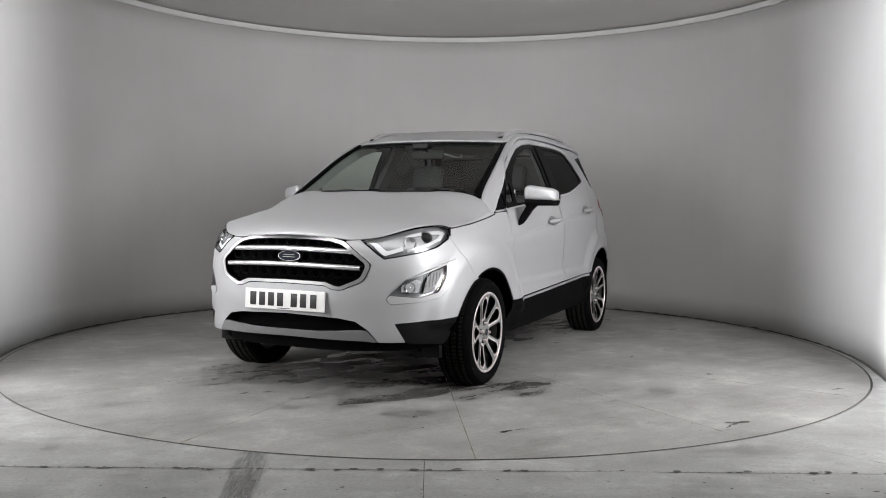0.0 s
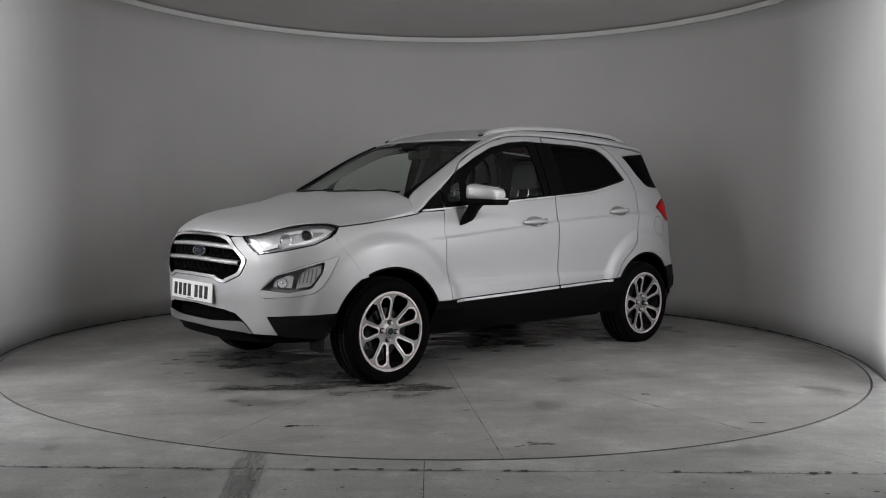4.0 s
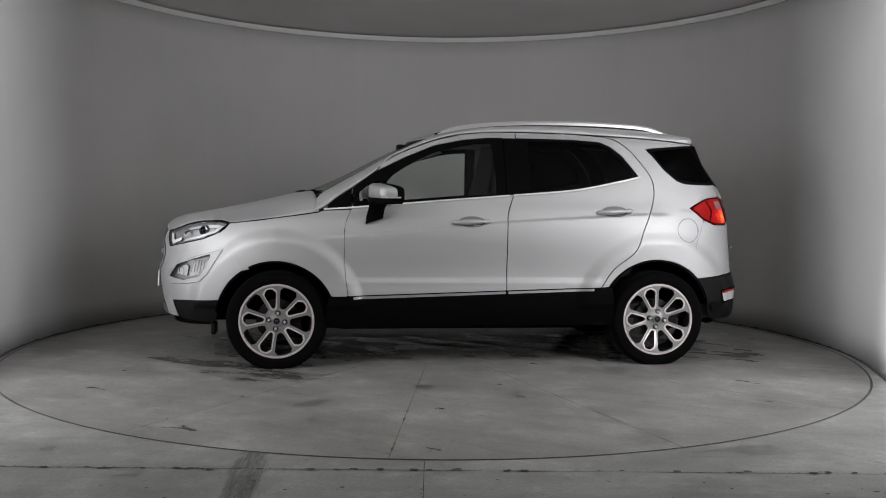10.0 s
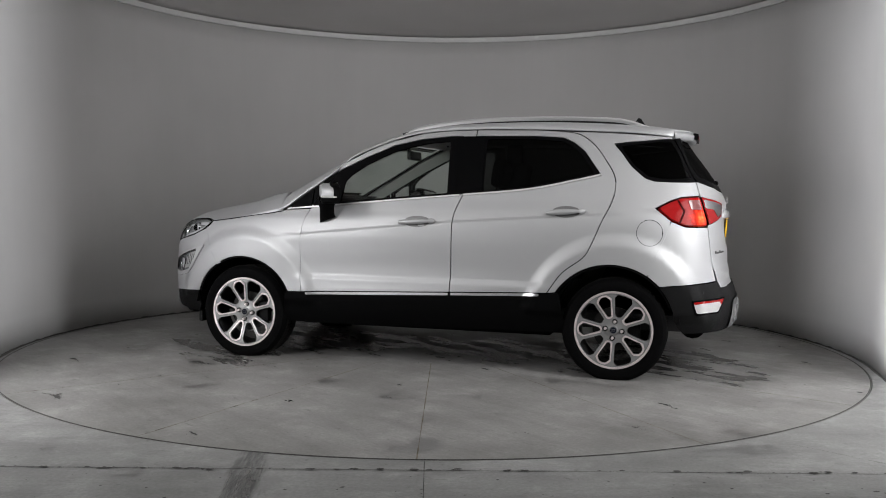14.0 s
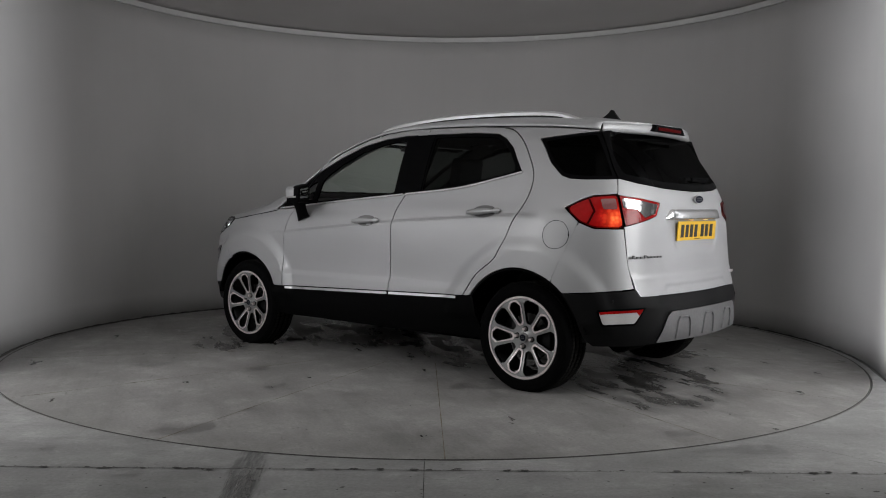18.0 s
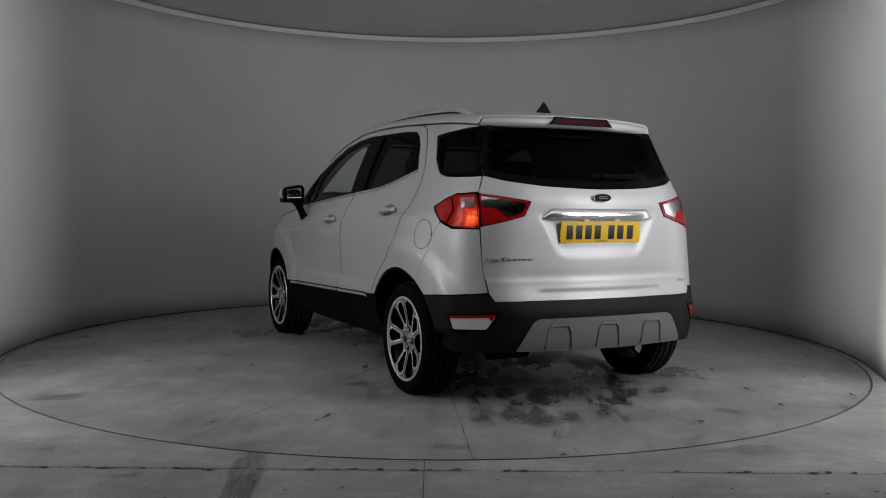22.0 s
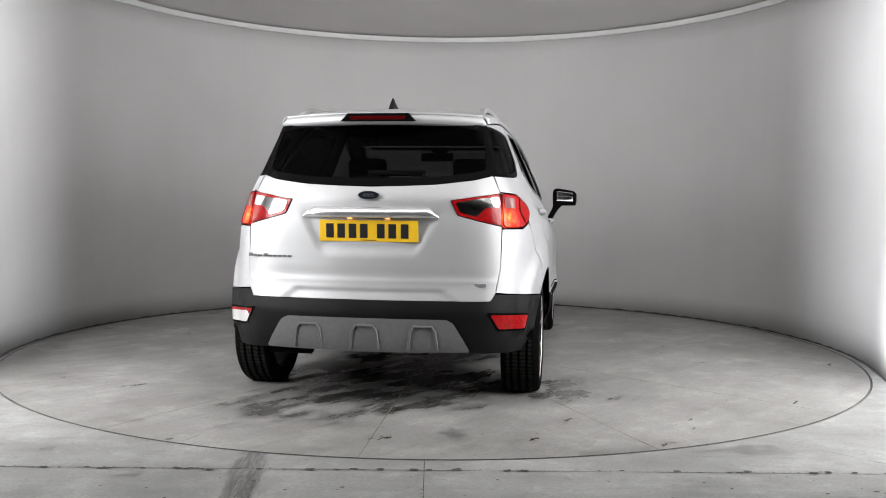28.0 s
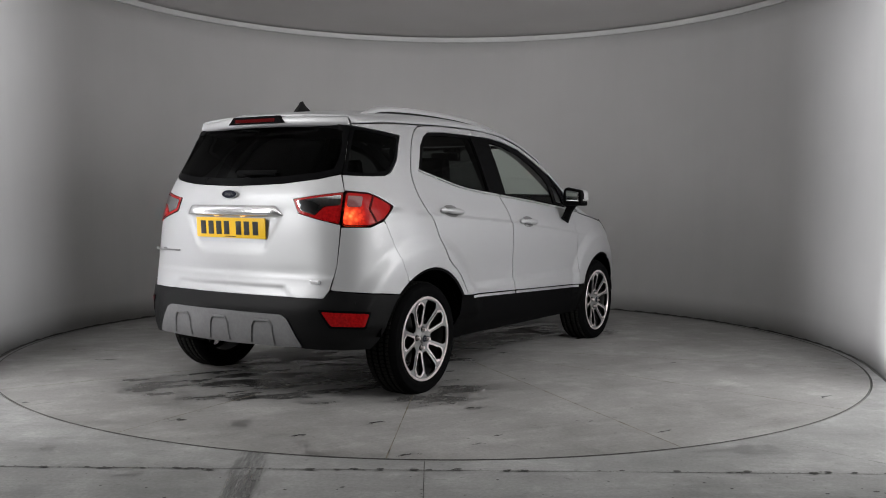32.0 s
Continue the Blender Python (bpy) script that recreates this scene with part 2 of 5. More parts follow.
def lit_lens(name, colour, centre, reach, glow, spill):
    """A red lens with a bulb behind it: the glow falls off round the bulb, alike on both flanks."""
    m = material(name, colour, 0.18, spec=0.10, grain=0.15, grain_size=70, emit=(1, 0.02, 0.01), power=0.0)
    nt = m.node_tree
    b = nt.nodes["Principled BSDF"]
    co, ab, di, rg, pw = (nt.nodes.new(k) for k in ("ShaderNodeTexCoord", "ShaderNodeVectorMath", "ShaderNodeVectorMath", "ShaderNodeMapRange", "ShaderNodeMath"))
    ab.operation, di.operation, pw.operation = "ABSOLUTE", "DISTANCE", "POWER"
    di.inputs[1].default_value = tuple(abs(float(c)) for c in centre)
    rg.inputs["From Min"].default_value, rg.inputs["From Max"].default_value, rg.inputs["To Min"].default_value, rg.inputs["To Max"].default_value = 0.0, reach, 1.0, 0.0
    pw.inputs[1].default_value = 2.2
    nt.links.new(co.outputs["Object"], ab.inputs[0])
    nt.links.new(ab.outputs[0], di.inputs[0])
    nt.links.new(di.outputs["Value"], rg.inputs["Value"])
    nt.links.new(rg.outputs[0], pw.inputs[0])
    st = nt.nodes.new("ShaderNodeMapRange")
    st.inputs["To Min"].default_value, st.inputs["To Max"].default_value = spill, glow
    # faceted optics behind the lens break the glow up
    vo, vr, mu = (nt.nodes.new(k) for k in ("ShaderNodeTexVoronoi", "ShaderNodeMapRange", "ShaderNodeMath"))
    vo.inputs["Scale"].default_value = 48
    mu.operation = "MULTIPLY"
    vr.inputs["From Max"].default_value, vr.inputs["To Min"].default_value, vr.inputs["To Max"].default_value = 0.75, 1.25, 0.35
    nt.links.new(co.outputs["Object"], vo.inputs["Vector"])
    nt.links.new(vo.outputs["Distance"], vr.inputs["Value"])
    nt.links.new(pw.outputs[0], mu.inputs[0])
    nt.links.new(vr.outputs[0], mu.inputs[1])
    nt.links.new(mu.outputs[0], st.inputs["Value"])
    nt.links.new(st.outputs[0], b.inputs["Emission Strength"])
    hue = nt.nodes.new("ShaderNodeMix")
    hue.data_type = "RGBA"
    hue.inputs[6].default_value, hue.inputs[7].default_value = (1, 0.016, 0.012, 1), (1, 0.20, 0.05, 1)
    nt.links.new(pw.outputs[0], hue.inputs[0])
    nt.links.new(hue.outputs[2], b.inputs["Emission Color"])
    return m

# ---------------------------------------------------------------- shape of the car body
# plan outline of the left half, front centre to rear centre
PLAN = [(2.10, 0), (2.098, 0.15), (2.085, 0.30), (2.045, 0.45), (1.965, 0.60), (1.84, 0.725), (1.64, 0.815), (1.40, 0.862), (1.10, 0.878), (0.6, 0.882),
        (0, 0.882), (-0.6, 0.882), (-1.10, 0.882), (-1.40, 0.872), (-1.62, 0.832), (-1.78, 0.765), (-1.885, 0.65), (-1.945, 0.50), (-1.975, 0.30), (-1.988, 0.15), (-1.99, 0)]


def catmull(pts, n):
    p = np.array(pts, float)
    p = np.vstack([2 * p[0] - p[1], p, 2 * p[-1] - p[-2]])
    u = np.linspace(0, 1, n, endpoint=False)[:, None]
    out = []
    for a, b, c, d in zip(p[:-3], p[1:-2], p[2:-1], p[3:]):
        out.append(0.5 * (2 * b + (c - a) * u + (2 * a - 5 * b + 4 * c - d) * u ** 2 + (3 * b - a - 3 * c + d) * u ** 3))
    return np.vstack(out + [p[-2:-1]])


_p = PLAN[::-1]
_c = catmull([(2 * _p[0][0] - _p[0][0], -0.15)] + _p + [(2.098, -0.15)], 24)
_c = np.array([q for q in _c if q[1] >= -0.1])
_c = np.array([q for i, q in enumerate(_c) if i == 0 or np.hypot(*(q - _c[i - 1])) > 1e-6])
_l = np.concatenate([[0], np.cumsum(np.hypot(*np.diff(_c, axis=0).T))])
_l -= np.interp(0, _c[:, 0], _l)  # only monotone on the flank
_n = np.gradient(_c, axis=0)
_n = np.stack([-_n[:, 1], _n[:, 0]], 1)
_n /= np.linalg.norm(_n, axis=1)[:, None]
SF = float(_l[np.argmin(np.abs(_c[:, 1]) + 9 * (_c[:, 0] < 0))])
SR = float(_l[np.argmin(np.abs(_c[:, 1]) + 9 * (_c[:, 0] > 0))])
ZK = [0.18, 0.32, 0.45, 0.55, 0.65, 0.75, 0.85, 0.95, 1.02, 1.10, 1.20, 1.30, 1.40, 1.50, 1.60]
# depth below the plan outline at each height, station by station
DEPTH_TAIL = [
    (SR, [0.10, 0.03, 0.02, 0.03, 0.06, 0.065, 0.07, 0.075, 0.078, 0.085, 0.135, 0.20, 0.275, 0.345, 0.42]),
    (SR + 0.42, [0.10, 0.03, 0.02, 0.03, 0.06, 0.065, 0.07, 0.075, 0.082, 0.09, 0.135, 0.20, 0.275, 0.345, 0.42]),
    (-1.93, [0.10, 0.03, 0.015, 0.015, 0.03, 0.04, 0.05, 0.06, 0.075, 0.095, 0.14, 0.20, 0.265, 0.325, 0.39]),
    (-1.60, [0.10, 0.03, 0.015, 0.01, 0.01, 0.015, 0.02, 0.03, 0.05, 0.075, 0.12, 0.165, 0.21, 0.26, 0.33]),
]
DEPTH_FLANK = [
    (-1.20, [0.10, 0.03, 0.01, 0.005, 0.005, 0.005, 0.008, 0.018, 0.038, 0.075, 0.115, 0.155, 0.20, 0.25, 0.32]),
    (0.0, [0.10, 0.025, 0.004, 0.012, 0.017, 0.012, 0.008, 0.016, 0.04, 0.075, 0.115, 0.155, 0.20, 0.25, 0.32]),
    (0.8, [0.10, 0.025, 0.008, 0.014, 0.016, 0.012, 0.014, 0.04, 0.075, 0.10, 0.13, 0.17, 0.21, 0.25, 0.32]),
    (1.26, [0.10, 0.03, 0.015, 0.01, 0.008, 0.01, 0.022, 0.065, 0.12, 0.17, 0.21, 0.25, 0.29, 0.33, 0.37]),
]
DEPTH_NOSE = [
    (1.66, [0.08, 0.025, 0.012, 0.008, 0.012, 0.022, 0.045, 0.105, 0.18, 0.24, 0.28, 0.32, 0.35, 0.38, 0.40]),
    (2.05, [0.07, 0.02, 0.012, 0.01, 0.014, 0.022, 0.05, 0.12, 0.21, 0.28, 0.32, 0.35, 0.38, 0.40, 0.42]),
    (SF - 0.30, [0.07, 0.03, 0.015, 0.003, 0.003, 0.012, 0.04, 0.13, 0.23, 0.30, 0.33, 0.36, 0.38, 0.40, 0.42]),
    (SF, [0.07, 0.03, 0.015, 0.003, 0.003, 0.012, 0.04, 0.13, 0.23, 0.30, 0.33, 0.36, 0.38, 0.40, 0.42]),
]
DK = DEPTH_TAIL + DEPTH_FLANK + DEPTH_NOSE


def smooth(e0, e1, x):
    t = np.clip((x - e0) / (e1 - e0), 0, 1)
    return t * t * (3 - 2 * t)


_zd = np.linspace(ZK[0], ZK[-1], 24 * (len(ZK) - 1) + 1)
_tab = []
for _s, _d in DK:
    _q = catmull(list(zip(ZK, _d)), 24)
    _tab.append(np.interp(_zd, _q[:, 0], _q[:, 1]))
_tab = np.array(_tab)
_ss = np.array([k[0] for k in DK])
_dense_s = np.linspace(SR, SF, 400)
_tt = np.empty((400, len(_zd)))
for _j in range(len(_zd)):
    # monotone cubic along the length (finite-difference tangents)
    _y = _tab[:, _j]
    _h = np.diff(_ss)
    _dl = np.diff(_y) / _h
    _m = np.concatenate([[0], np.where(_dl[:-1] * _dl[1:] > 0, 2 * _dl[:-1] * _dl[1:] / (_dl[:-1] + _dl[1:] + 1e-12), 0), [0]])
    _i = np.clip(np.searchsorted(_ss, _dense_s, side="right") - 1, 0, len(_ss) - 2)
    _u = (_dense_s - _ss[_i]) / _h[_i]
    _tt[:, _j] = (_y[_i] * (1 + 2 * _u) * (1 - _u) ** 2 + _m[_i] * _h[_i] * _u * (1 - _u) ** 2 + _y[_i + 1] * _u ** 2 * (3 - 2 * _u) + _m[_i + 1] * _h[_i] * _u ** 2 * (_u - 1))


def depth(s, z):
    a = np.clip((s - SR) / (SF - SR) * 399, 0, 398.999)
    b = np.clip((z - _zd[0]) / (_zd[-1] - _zd[0]) * (len(_zd) - 1), 0, len(_zd) - 1.001)
    i, j = a.astype(int), b.astype(int)
    u, v = a - i, b - j
    d = _tt[i, j] * (1 - u) * (1 - v) + _tt[i + 1, j] * u * (1 - v) + _tt[i, j + 1] * (1 - u) * v + _tt[i + 1, j + 1] * u * v
    # flares over the wheels
    for cx in (1.27, -1.26):
        r = np.hypot(s - cx, z - 0.31)
        d = d - 0.024 * smooth(0.60, 0.50, r) * smooth(0.36, 0.42, z)
    # door skirt stands out below its crease
    k = smooth(-0.95, -0.70, s) * smooth(0.92, 0.75, s)
    d = d - 0.013 * k * smooth(0.594, 0.548, z)
    # soft shoulder line through the handles
    zc = 0.950 - np.where(s > -0.2, 0.092, 0.062) * (s + 0.2)
    d = d + 0.009 * smooth(-1.75, -1.45, s) * smooth(1.15, 0.75, s) * smooth(zc - 0.011, zc + 0.011, z)
    return d


def body(s, z):
    """Left flank of the car, unrolled: s runs round the plan outline, z is the height."""
    s, z = np.asarray(s, float), np.asarray(z, float)
    d = depth(s, z)
    x, y = np.interp(s, _l, _c[:, 0]), np.interp(s, _l, _c[:, 1])
    nx, ny = np.interp(s, _l, _n[:, 0]), np.interp(s, _l, _n[:, 1])
    return np.stack([x + nx * -d * _sgn, y + ny * -d * _sgn, z], -1)


_sgn = 1.0 if np.interp(0, _l, _n[:, 1]) > 0 else -1.0

# ---------------------------------------------------------------- mesh helpers
def link(name, me, mat, parent=None, label=""):
    me.materials.append(mat)
    ob = new(name, me)
    if parent is not None:
        ob.parent = parent
    if label:
        tagged(ob, label)
    return ob


def raw(name, verts, faces, smooth_faces=True, normals=None):
    me = bpy.data.meshes.new(name)
    me.from_pydata([tuple(map(float, v)) for v in verts], [], [tuple(map(int, f)) for f in faces])
    me.update()
    if smooth_faces:
        me.polygons.foreach_set("use_smooth", [True] * len(me.polygons))
        if normals is not None:
            me.normals_split_custom_set_from_vertices([tuple(map(float, n)) for n in normals])
    return me


def bm_mesh(name, bm, smooth_angle=None):
    me = bpy.data.meshes.new(name)
    bmesh.ops.recalc_face_normals(bm, faces=bm.faces)
    if smooth_angle:
        for f in bm.faces:
            f.smooth = True
        for e in bm.edges:
            if len(e.link_faces) == 2 and e.calc_face_angle(0) > radians(smooth_angle):
                e.smooth = False
    bm.to_mesh(me)
    bm.free()
    return me


def part(name, bm, mat, parent, label="", angle=35):
    return link(name, bm_mesh(name, bm, angle), mat, parent, label)


def add_box(bm, x0, x1, y0, y1, z0, z1, bevel=0.0, m=None):
    g = bmesh.ops.create_cube(bm, size=1)
    for v in g["verts"]:
        v.co = Vector((x0 + (v.co.x + 0.5) * (x1 - x0), y0 + (v.co.y + 0.5) * (y1 - y0), z0 + (v.co.z + 0.5) * (z1 - z0)))
    vs = g["verts"]
    if bevel:
        es = list({e for v in vs for e in v.link_edges})
        r = bmesh.ops.bevel(bm, geom=es, offset=bevel, segments=3, affect="EDGES", profile=0.6)
        vs = list({v for f in r["faces"] for v in f.verts} | {v for v in vs if v.is_valid})
    if m is not None:
        bmesh.ops.transform(bm, matrix=m, verts=vs)
    return vs


def box_bm(x0, x1, y0, y1, z0, z1, bevel=0.0, m=None):
    bm = bmesh.new()
    add_box(bm, x0, x1, y0, y1, z0, z1, bevel, m)
    return bm


def add_rod(bm, a, b, r, n=12, r2=None):
    a, b = Vector(a), Vector(b)
    d = b - a
    m = Matrix.Translation((a + b) / 2) @ d.to_track_quat("Z", "Y").to_matrix().to_4x4()
    bmesh.ops.create_cone(bm, cap_ends=True, segments=n, radius1=r, radius2=r if r2 is None else r2, depth=d.length, matrix=m)


def grid(name, pts, mat, parent, label="", thick=0.0, flip=False):
    """A smooth sheet through an array of points (rows, columns, 3); thick gives it depth inward."""
    p = np.asarray(pts, float)
    h, w = p.shape[:2]
    faces = [(i * w + j, i * w + j + 1, (i + 1) * w + j + 1, (i + 1) * w + j) for i in range(h - 1) for j in range(w - 1)]
    if flip:
        faces = [f[::-1] for f in faces]
    verts = p.reshape(-1, 3)
    me = raw(name, verts, faces)
    ob = link(name, me, mat, parent, label)
    if thick:
        s = ob.modifiers.new("thickness", "SOLIDIFY")
        s.thickness, s.offset = thick, -1
    return ob


def sweep(name, path, profile, mat, parent, label="", up=(0, 0, 1), closed=False, cap=True):
    """A profile (list of (side, up)) swept along a path of points."""
    path = [Vector(p) for p in path]
    n, k = len(path), len(profile)
    verts, faces = [], []
    for i, p in enumerate(path):
        d = (path[(i + 1) % n] - path[i - 1]) if closed else (path[min(i + 1, n - 1)] - path[max(i - 1, 0)])
        d.normalize()
        side = d.cross(Vector(up)).normalized()
        u = side.cross(d).normalized()
        verts += [p + side * a + u * b for a, b in profile]
    for i in range(n if closed else n - 1):
        for j in range(k):
            a, b = i * k + j, i * k + (j + 1) % k
            c, e = ((i + 1) % n) * k + (j + 1) % k, ((i + 1) % n) * k + j
            faces.append((a, b, c, e))
    if cap and not closed:
        faces += [tuple(range(k))[::-1], tuple((n - 1) * k + j for j in range(k))]
    bm = bmesh.new()
    vs = [bm.verts.new(v) for v in verts]
    for f in faces:
        bm.faces.new([vs[i] for i in f])
    return part(name, bm, mat, parent, label, 40)


def circle_profile(r, n=8, flat=1.0):
    return [(r * math.cos(2 * math.pi * i / n), r * flat * math.sin(2 * math.pi * i / n)) for i in range(n)]


def lathe(name, prof, mat, parent, label="", n=48, axis="y", angle=35):
    """A profile of (radius, along) turned about the axis."""
    bm = bmesh.new()
    rings = []
    for r, a in prof:
        ring = []
        for i in range(n):
            t = 2 * math.pi * i / n
            c, s = r * math.cos(t), r * math.sin(t)
            ring.append(bm.verts.new((c, a, s) if axis == "y" else (c, s, a)))
        rings.append(ring)
    for p, q in zip(rings, rings[1:]):
        for i in range(n):
            bm.faces.new((p[i], p[(i + 1) % n], q[(i + 1) % n], q[i]))
    return part(name, bm, mat, parent, label, angle)


# ---------------------------------------------------------------- outlines in the plane
def arc(cx, cz, r, a0, a1, n=20):
    return [(cx + r * math.cos(radians(a0 + (a1 - a0) * i / n)), cz + r * math.sin(radians(a0 + (a1 - a0) * i / n))) for i in range(n + 1)]


def fillet(pts, r):
    out, n = [], len(pts)
    for i in range(n):
        a, b, c = (np.array(pts[j % n], float) for j in (i - 1, i, i + 1))
        u, v = a - b, c - b
        lu, lv = np.linalg.norm(u), np.linalg.norm(v)
        if lu < 1e-6 or lv < 1e-6:
            continue
        cosang = np.dot(u, v) / (lu * lv)
        if r <= 0 or cosang < -0.94:
            out.append(tuple(b))
            continue
        k = min(r, 0.45 * lu, 0.45 * lv)
        p, q = b + u / lu * k, b + v / lv * k
        out += [tuple((1 - t) ** 2 * p + 2 * t * (1 - t) * b + t * t * q) for t in (0, 0.25, 0.5, 0.75, 1)]
    return out


def curve2(pts, n=6):
    """A smooth open line through points of the plane."""
    return [tuple(q) for q in catmull(pts, n)]


def resample(pts, step):
    out, n = [], len(pts)
    for i in range(n):
        a, b = np.array(pts[i], float), np.array(pts[(i + 1) % n], float)
        k = max(1, int(math.ceil(np.linalg.norm(b - a) / step)))
        out += [a + (b - a) * j / k for j in range(k)]
    keep = [out[0]]
    for p in out[1:]:
        if np.linalg.norm(p - keep[-1]) > 0.003:
            keep.append(p)
    if np.linalg.norm(keep[0] - keep[-1]) < 0.003:
        keep.pop()
    return np.array(keep)


def shrink(p, g):
    x, y = p[:, 0], p[:, 1]
    sign = 1 if np.sum(x * np.roll(y, -1) - y * np.roll(x, -1)) > 0 else -1
    d1, d2 = p - np.roll(p, 1, 0), np.roll(p, -1, 0) - p
    d1, d2 = d1 / np.linalg.norm(d1, axis=1)[:, None], d2 / np.linalg.norm(d2, axis=1)[:, None]
    n1, n2 = np.stack([-d1[:, 1], d1[:, 0]], 1), np.stack([-d2[:, 1], d2[:, 0]], 1)
    b = n1 + n2
    b /= np.maximum(np.linalg.norm(b, axis=1), 0.3)[:, None]
    return p + sign * b * g / np.clip(np.abs((b * n1).sum(1)), 0.5, 1)[:, None]


def inside(poly, q):
    r = np.zeros(len(q), bool)
    a, b = poly, np.roll(poly, -1, 0)
    for (x0, y0), (x1, y1) in zip(a, b):
        c = (y0 > q[:, 1]) != (y1 > q[:, 1])
        if c.any():
            r ^= c & (q[:, 0] < (x1 - x0) * (q[:, 1] - y0) / (y1 - y0 + 1e-15) + x0)
    return r


def near(poly, q, d):
    r = np.zeros(len(q), bool)
    for a, b in zip(poly, np.roll(poly, -1, 0)):
        ab = b - a
        t = np.clip(((q - a) @ ab) / (ab @ ab + 1e-12), 0, 1)
        r |= np.linalg.norm(q - a - t[:, None] * ab, axis=1) < d
    return r


def fill(outline, holes, step):
    """Triangles over an outline less its holes: points of the plane, faces and the border loops."""
    loops = [outline] + list(holes)
    lo, hi = outline.min(0), outline.max(0)
    gx, gy = np.meshgrid(np.arange(lo[0] + step / 2, hi[0], step), np.arange(lo[1] + step / 2, hi[1], step * 0.87), indexing="ij")
    gx = gx + (np.arange(gx.shape[1]) % 2)[None, :] * step / 2
    q = np.stack([gx.ravel(), gy.ravel()], 1)
    ok = inside(outline, q)
    for h in holes:
        ok &= ~inside(h, q)
    q = q[ok]
    for l in loops:
        q = q[~near(l, q, step * 0.45)]
    pts, edges = [], []
    for l in loops:
        k = len(pts)
        pts += [tuple(p) for p in l]
        edges += [(k + i, k + (i + 1) % len(l)) for i in range(len(l))]
    pts += [tuple(p) for p in q]
    vo, _, fo, *_ = delaunay_2d_cdt([Vector(p) for p in pts], edges, [], 0, 1e-6)
    vo = np.array([tuple(v) for v in vo])
    tri = np.array([f for f in fo if len(f) == 3])
    c = vo[tri].mean(1)
    ok = inside(outline, c)
    for h in holes:
        ok &= ~inside(h, c)
    tri = tri[ok]
    area2 = (vo[tri[:, 1], 0] - vo[tri[:, 0], 0]) * (vo[tri[:, 2], 1] - vo[tri[:, 0], 1]) - (vo[tri[:, 1], 1] - vo[tri[:, 0], 1]) * (vo[tri[:, 2], 0] - vo[tri[:, 0], 0])
    tri[area2 < 0] = tri[area2 < 0][:, ::-1]
    return vo, tri[np.abs(area2) > 1e-12], loops


def panel(name, outline, mat, parent, holes=(), gap=0.003, lift=0.0, flange=0.012, step=0.035, r=0.012, side=1, label="", both=False, fn=None, hole_r=None):
    """A body panel: an outline on the unrolled flank, with a turned-in edge. side=-1 mirrors it; both joins the two halves."""
    fn = fn or body
    o = shrink(resample(fillet(outline, r), step), gap) if gap else resample(fillet(outline, r), step)
    hs = []
    for h in holes:
        hh = resample(fillet(h, r if hole_r is None else hole_r), step)
        hs.append(shrink(hh, -gap) if gap else hh)
    if both:
        for l in [o, *hs]:
            for end in (SF, SR):
                l[np.abs(l[:, 0] - end) < 0.006, 0] = end
    p2, tri, loops = fill(o, hs, step)

    def surf(q, d=0.0):
        e = 2e-3
        a = fn(q[:, 0], q[:, 1])
        du, dv = fn(q[:, 0] + e, q[:, 1]) - fn(q[:, 0] - e, q[:, 1]), fn(q[:, 0], q[:, 1] + e) - fn(q[:, 0], q[:, 1] - e)
        n = np.cross(dv, du)
        n /= np.maximum(np.linalg.norm(n, axis=1), 1e-12)[:, None]
        return a + n * (lift + d), n

    v, n = surf(p2)
    verts, norms, faces = [v], [n], [tuple(f[::-1]) for f in tri]
    k = len(v)
    if flange:
        for l in loops:
            a, na = surf(np.array(l))
            b, _ = surf(np.array(l), -flange)
            m = len(l)
            t = np.roll(a, -1, 0) - np.roll(a, 1, 0)
            outn = np.cross(t, na)
            outn /= np.maximum(np.linalg.norm(outn, axis=1), 1e-9)[:, None]
            x, y = l[:, 0], l[:, 1]
            ccw = np.sum(x * np.roll(y, -1) - y * np.roll(x, -1)) > 0
            hole = l is not loops[0]
            sgn = (-1 if ccw else 1) * (-1 if hole else 1)
            verts += [a, b]
            norms += [outn * sgn, outn * sgn]
            for i in range(m):
                j = (i + 1) % m
                if both and (min(abs(l[i, 0] - SF), abs(l[i, 0] - SR)) < 1e-6 and min(abs(l[j, 0] - SF), abs(l[j, 0] - SR)) < 1e-6):
                    continue
                f = (k + i, k + j, k + m + j, k + m + i)
                faces.append(f if sgn > 0 else f[::-1])
            k += 2 * m
    v, n = np.vstack(verts), np.vstack(norms)
    if side < 0 or both:
        vm, nm = v * (1, -1, 1), n * (1, -1, 1)
        fm = [f[::-1] for f in faces]
        if both:
            faces = faces + [tuple(i + len(v) for i in f) for f in fm]
            v, n = np.vstack([v, vm]), np.vstack([n, nm])
        else:
            v, n, faces = vm, nm, fm
    return link(name, raw(name, v, faces, True, n), mat, parent, label)

# ---------------------------------------------------------------- the booth
TABLE_R, WALL_R = 2.964, 3.004
WALL_C = (0.010, -0.03)
WALL_H = 2.85
BEND = 15  # degrees past the middle where the round wall runs out into straight ends
TAIL = 1.06  # length of the straight ends


def ring_sheet(name, cx, cy, r0, r1, z, mat, n=160):
    v, f = [], []
    for i in range(n):
        a = 2 * math.pi * i / n
        v += [(cx + r0 * math.cos(a), cy + r0 * math.sin(a), z), (cx + r1 * math.cos(a), cy + r1 * math.sin(a), z)]
    for i in range(n):
        a, b = 2 * i, 2 * ((i + 1) % n)
        f.append((a, a + 1, b + 1, b))
    return link(name, raw(name, v, f, False), mat)


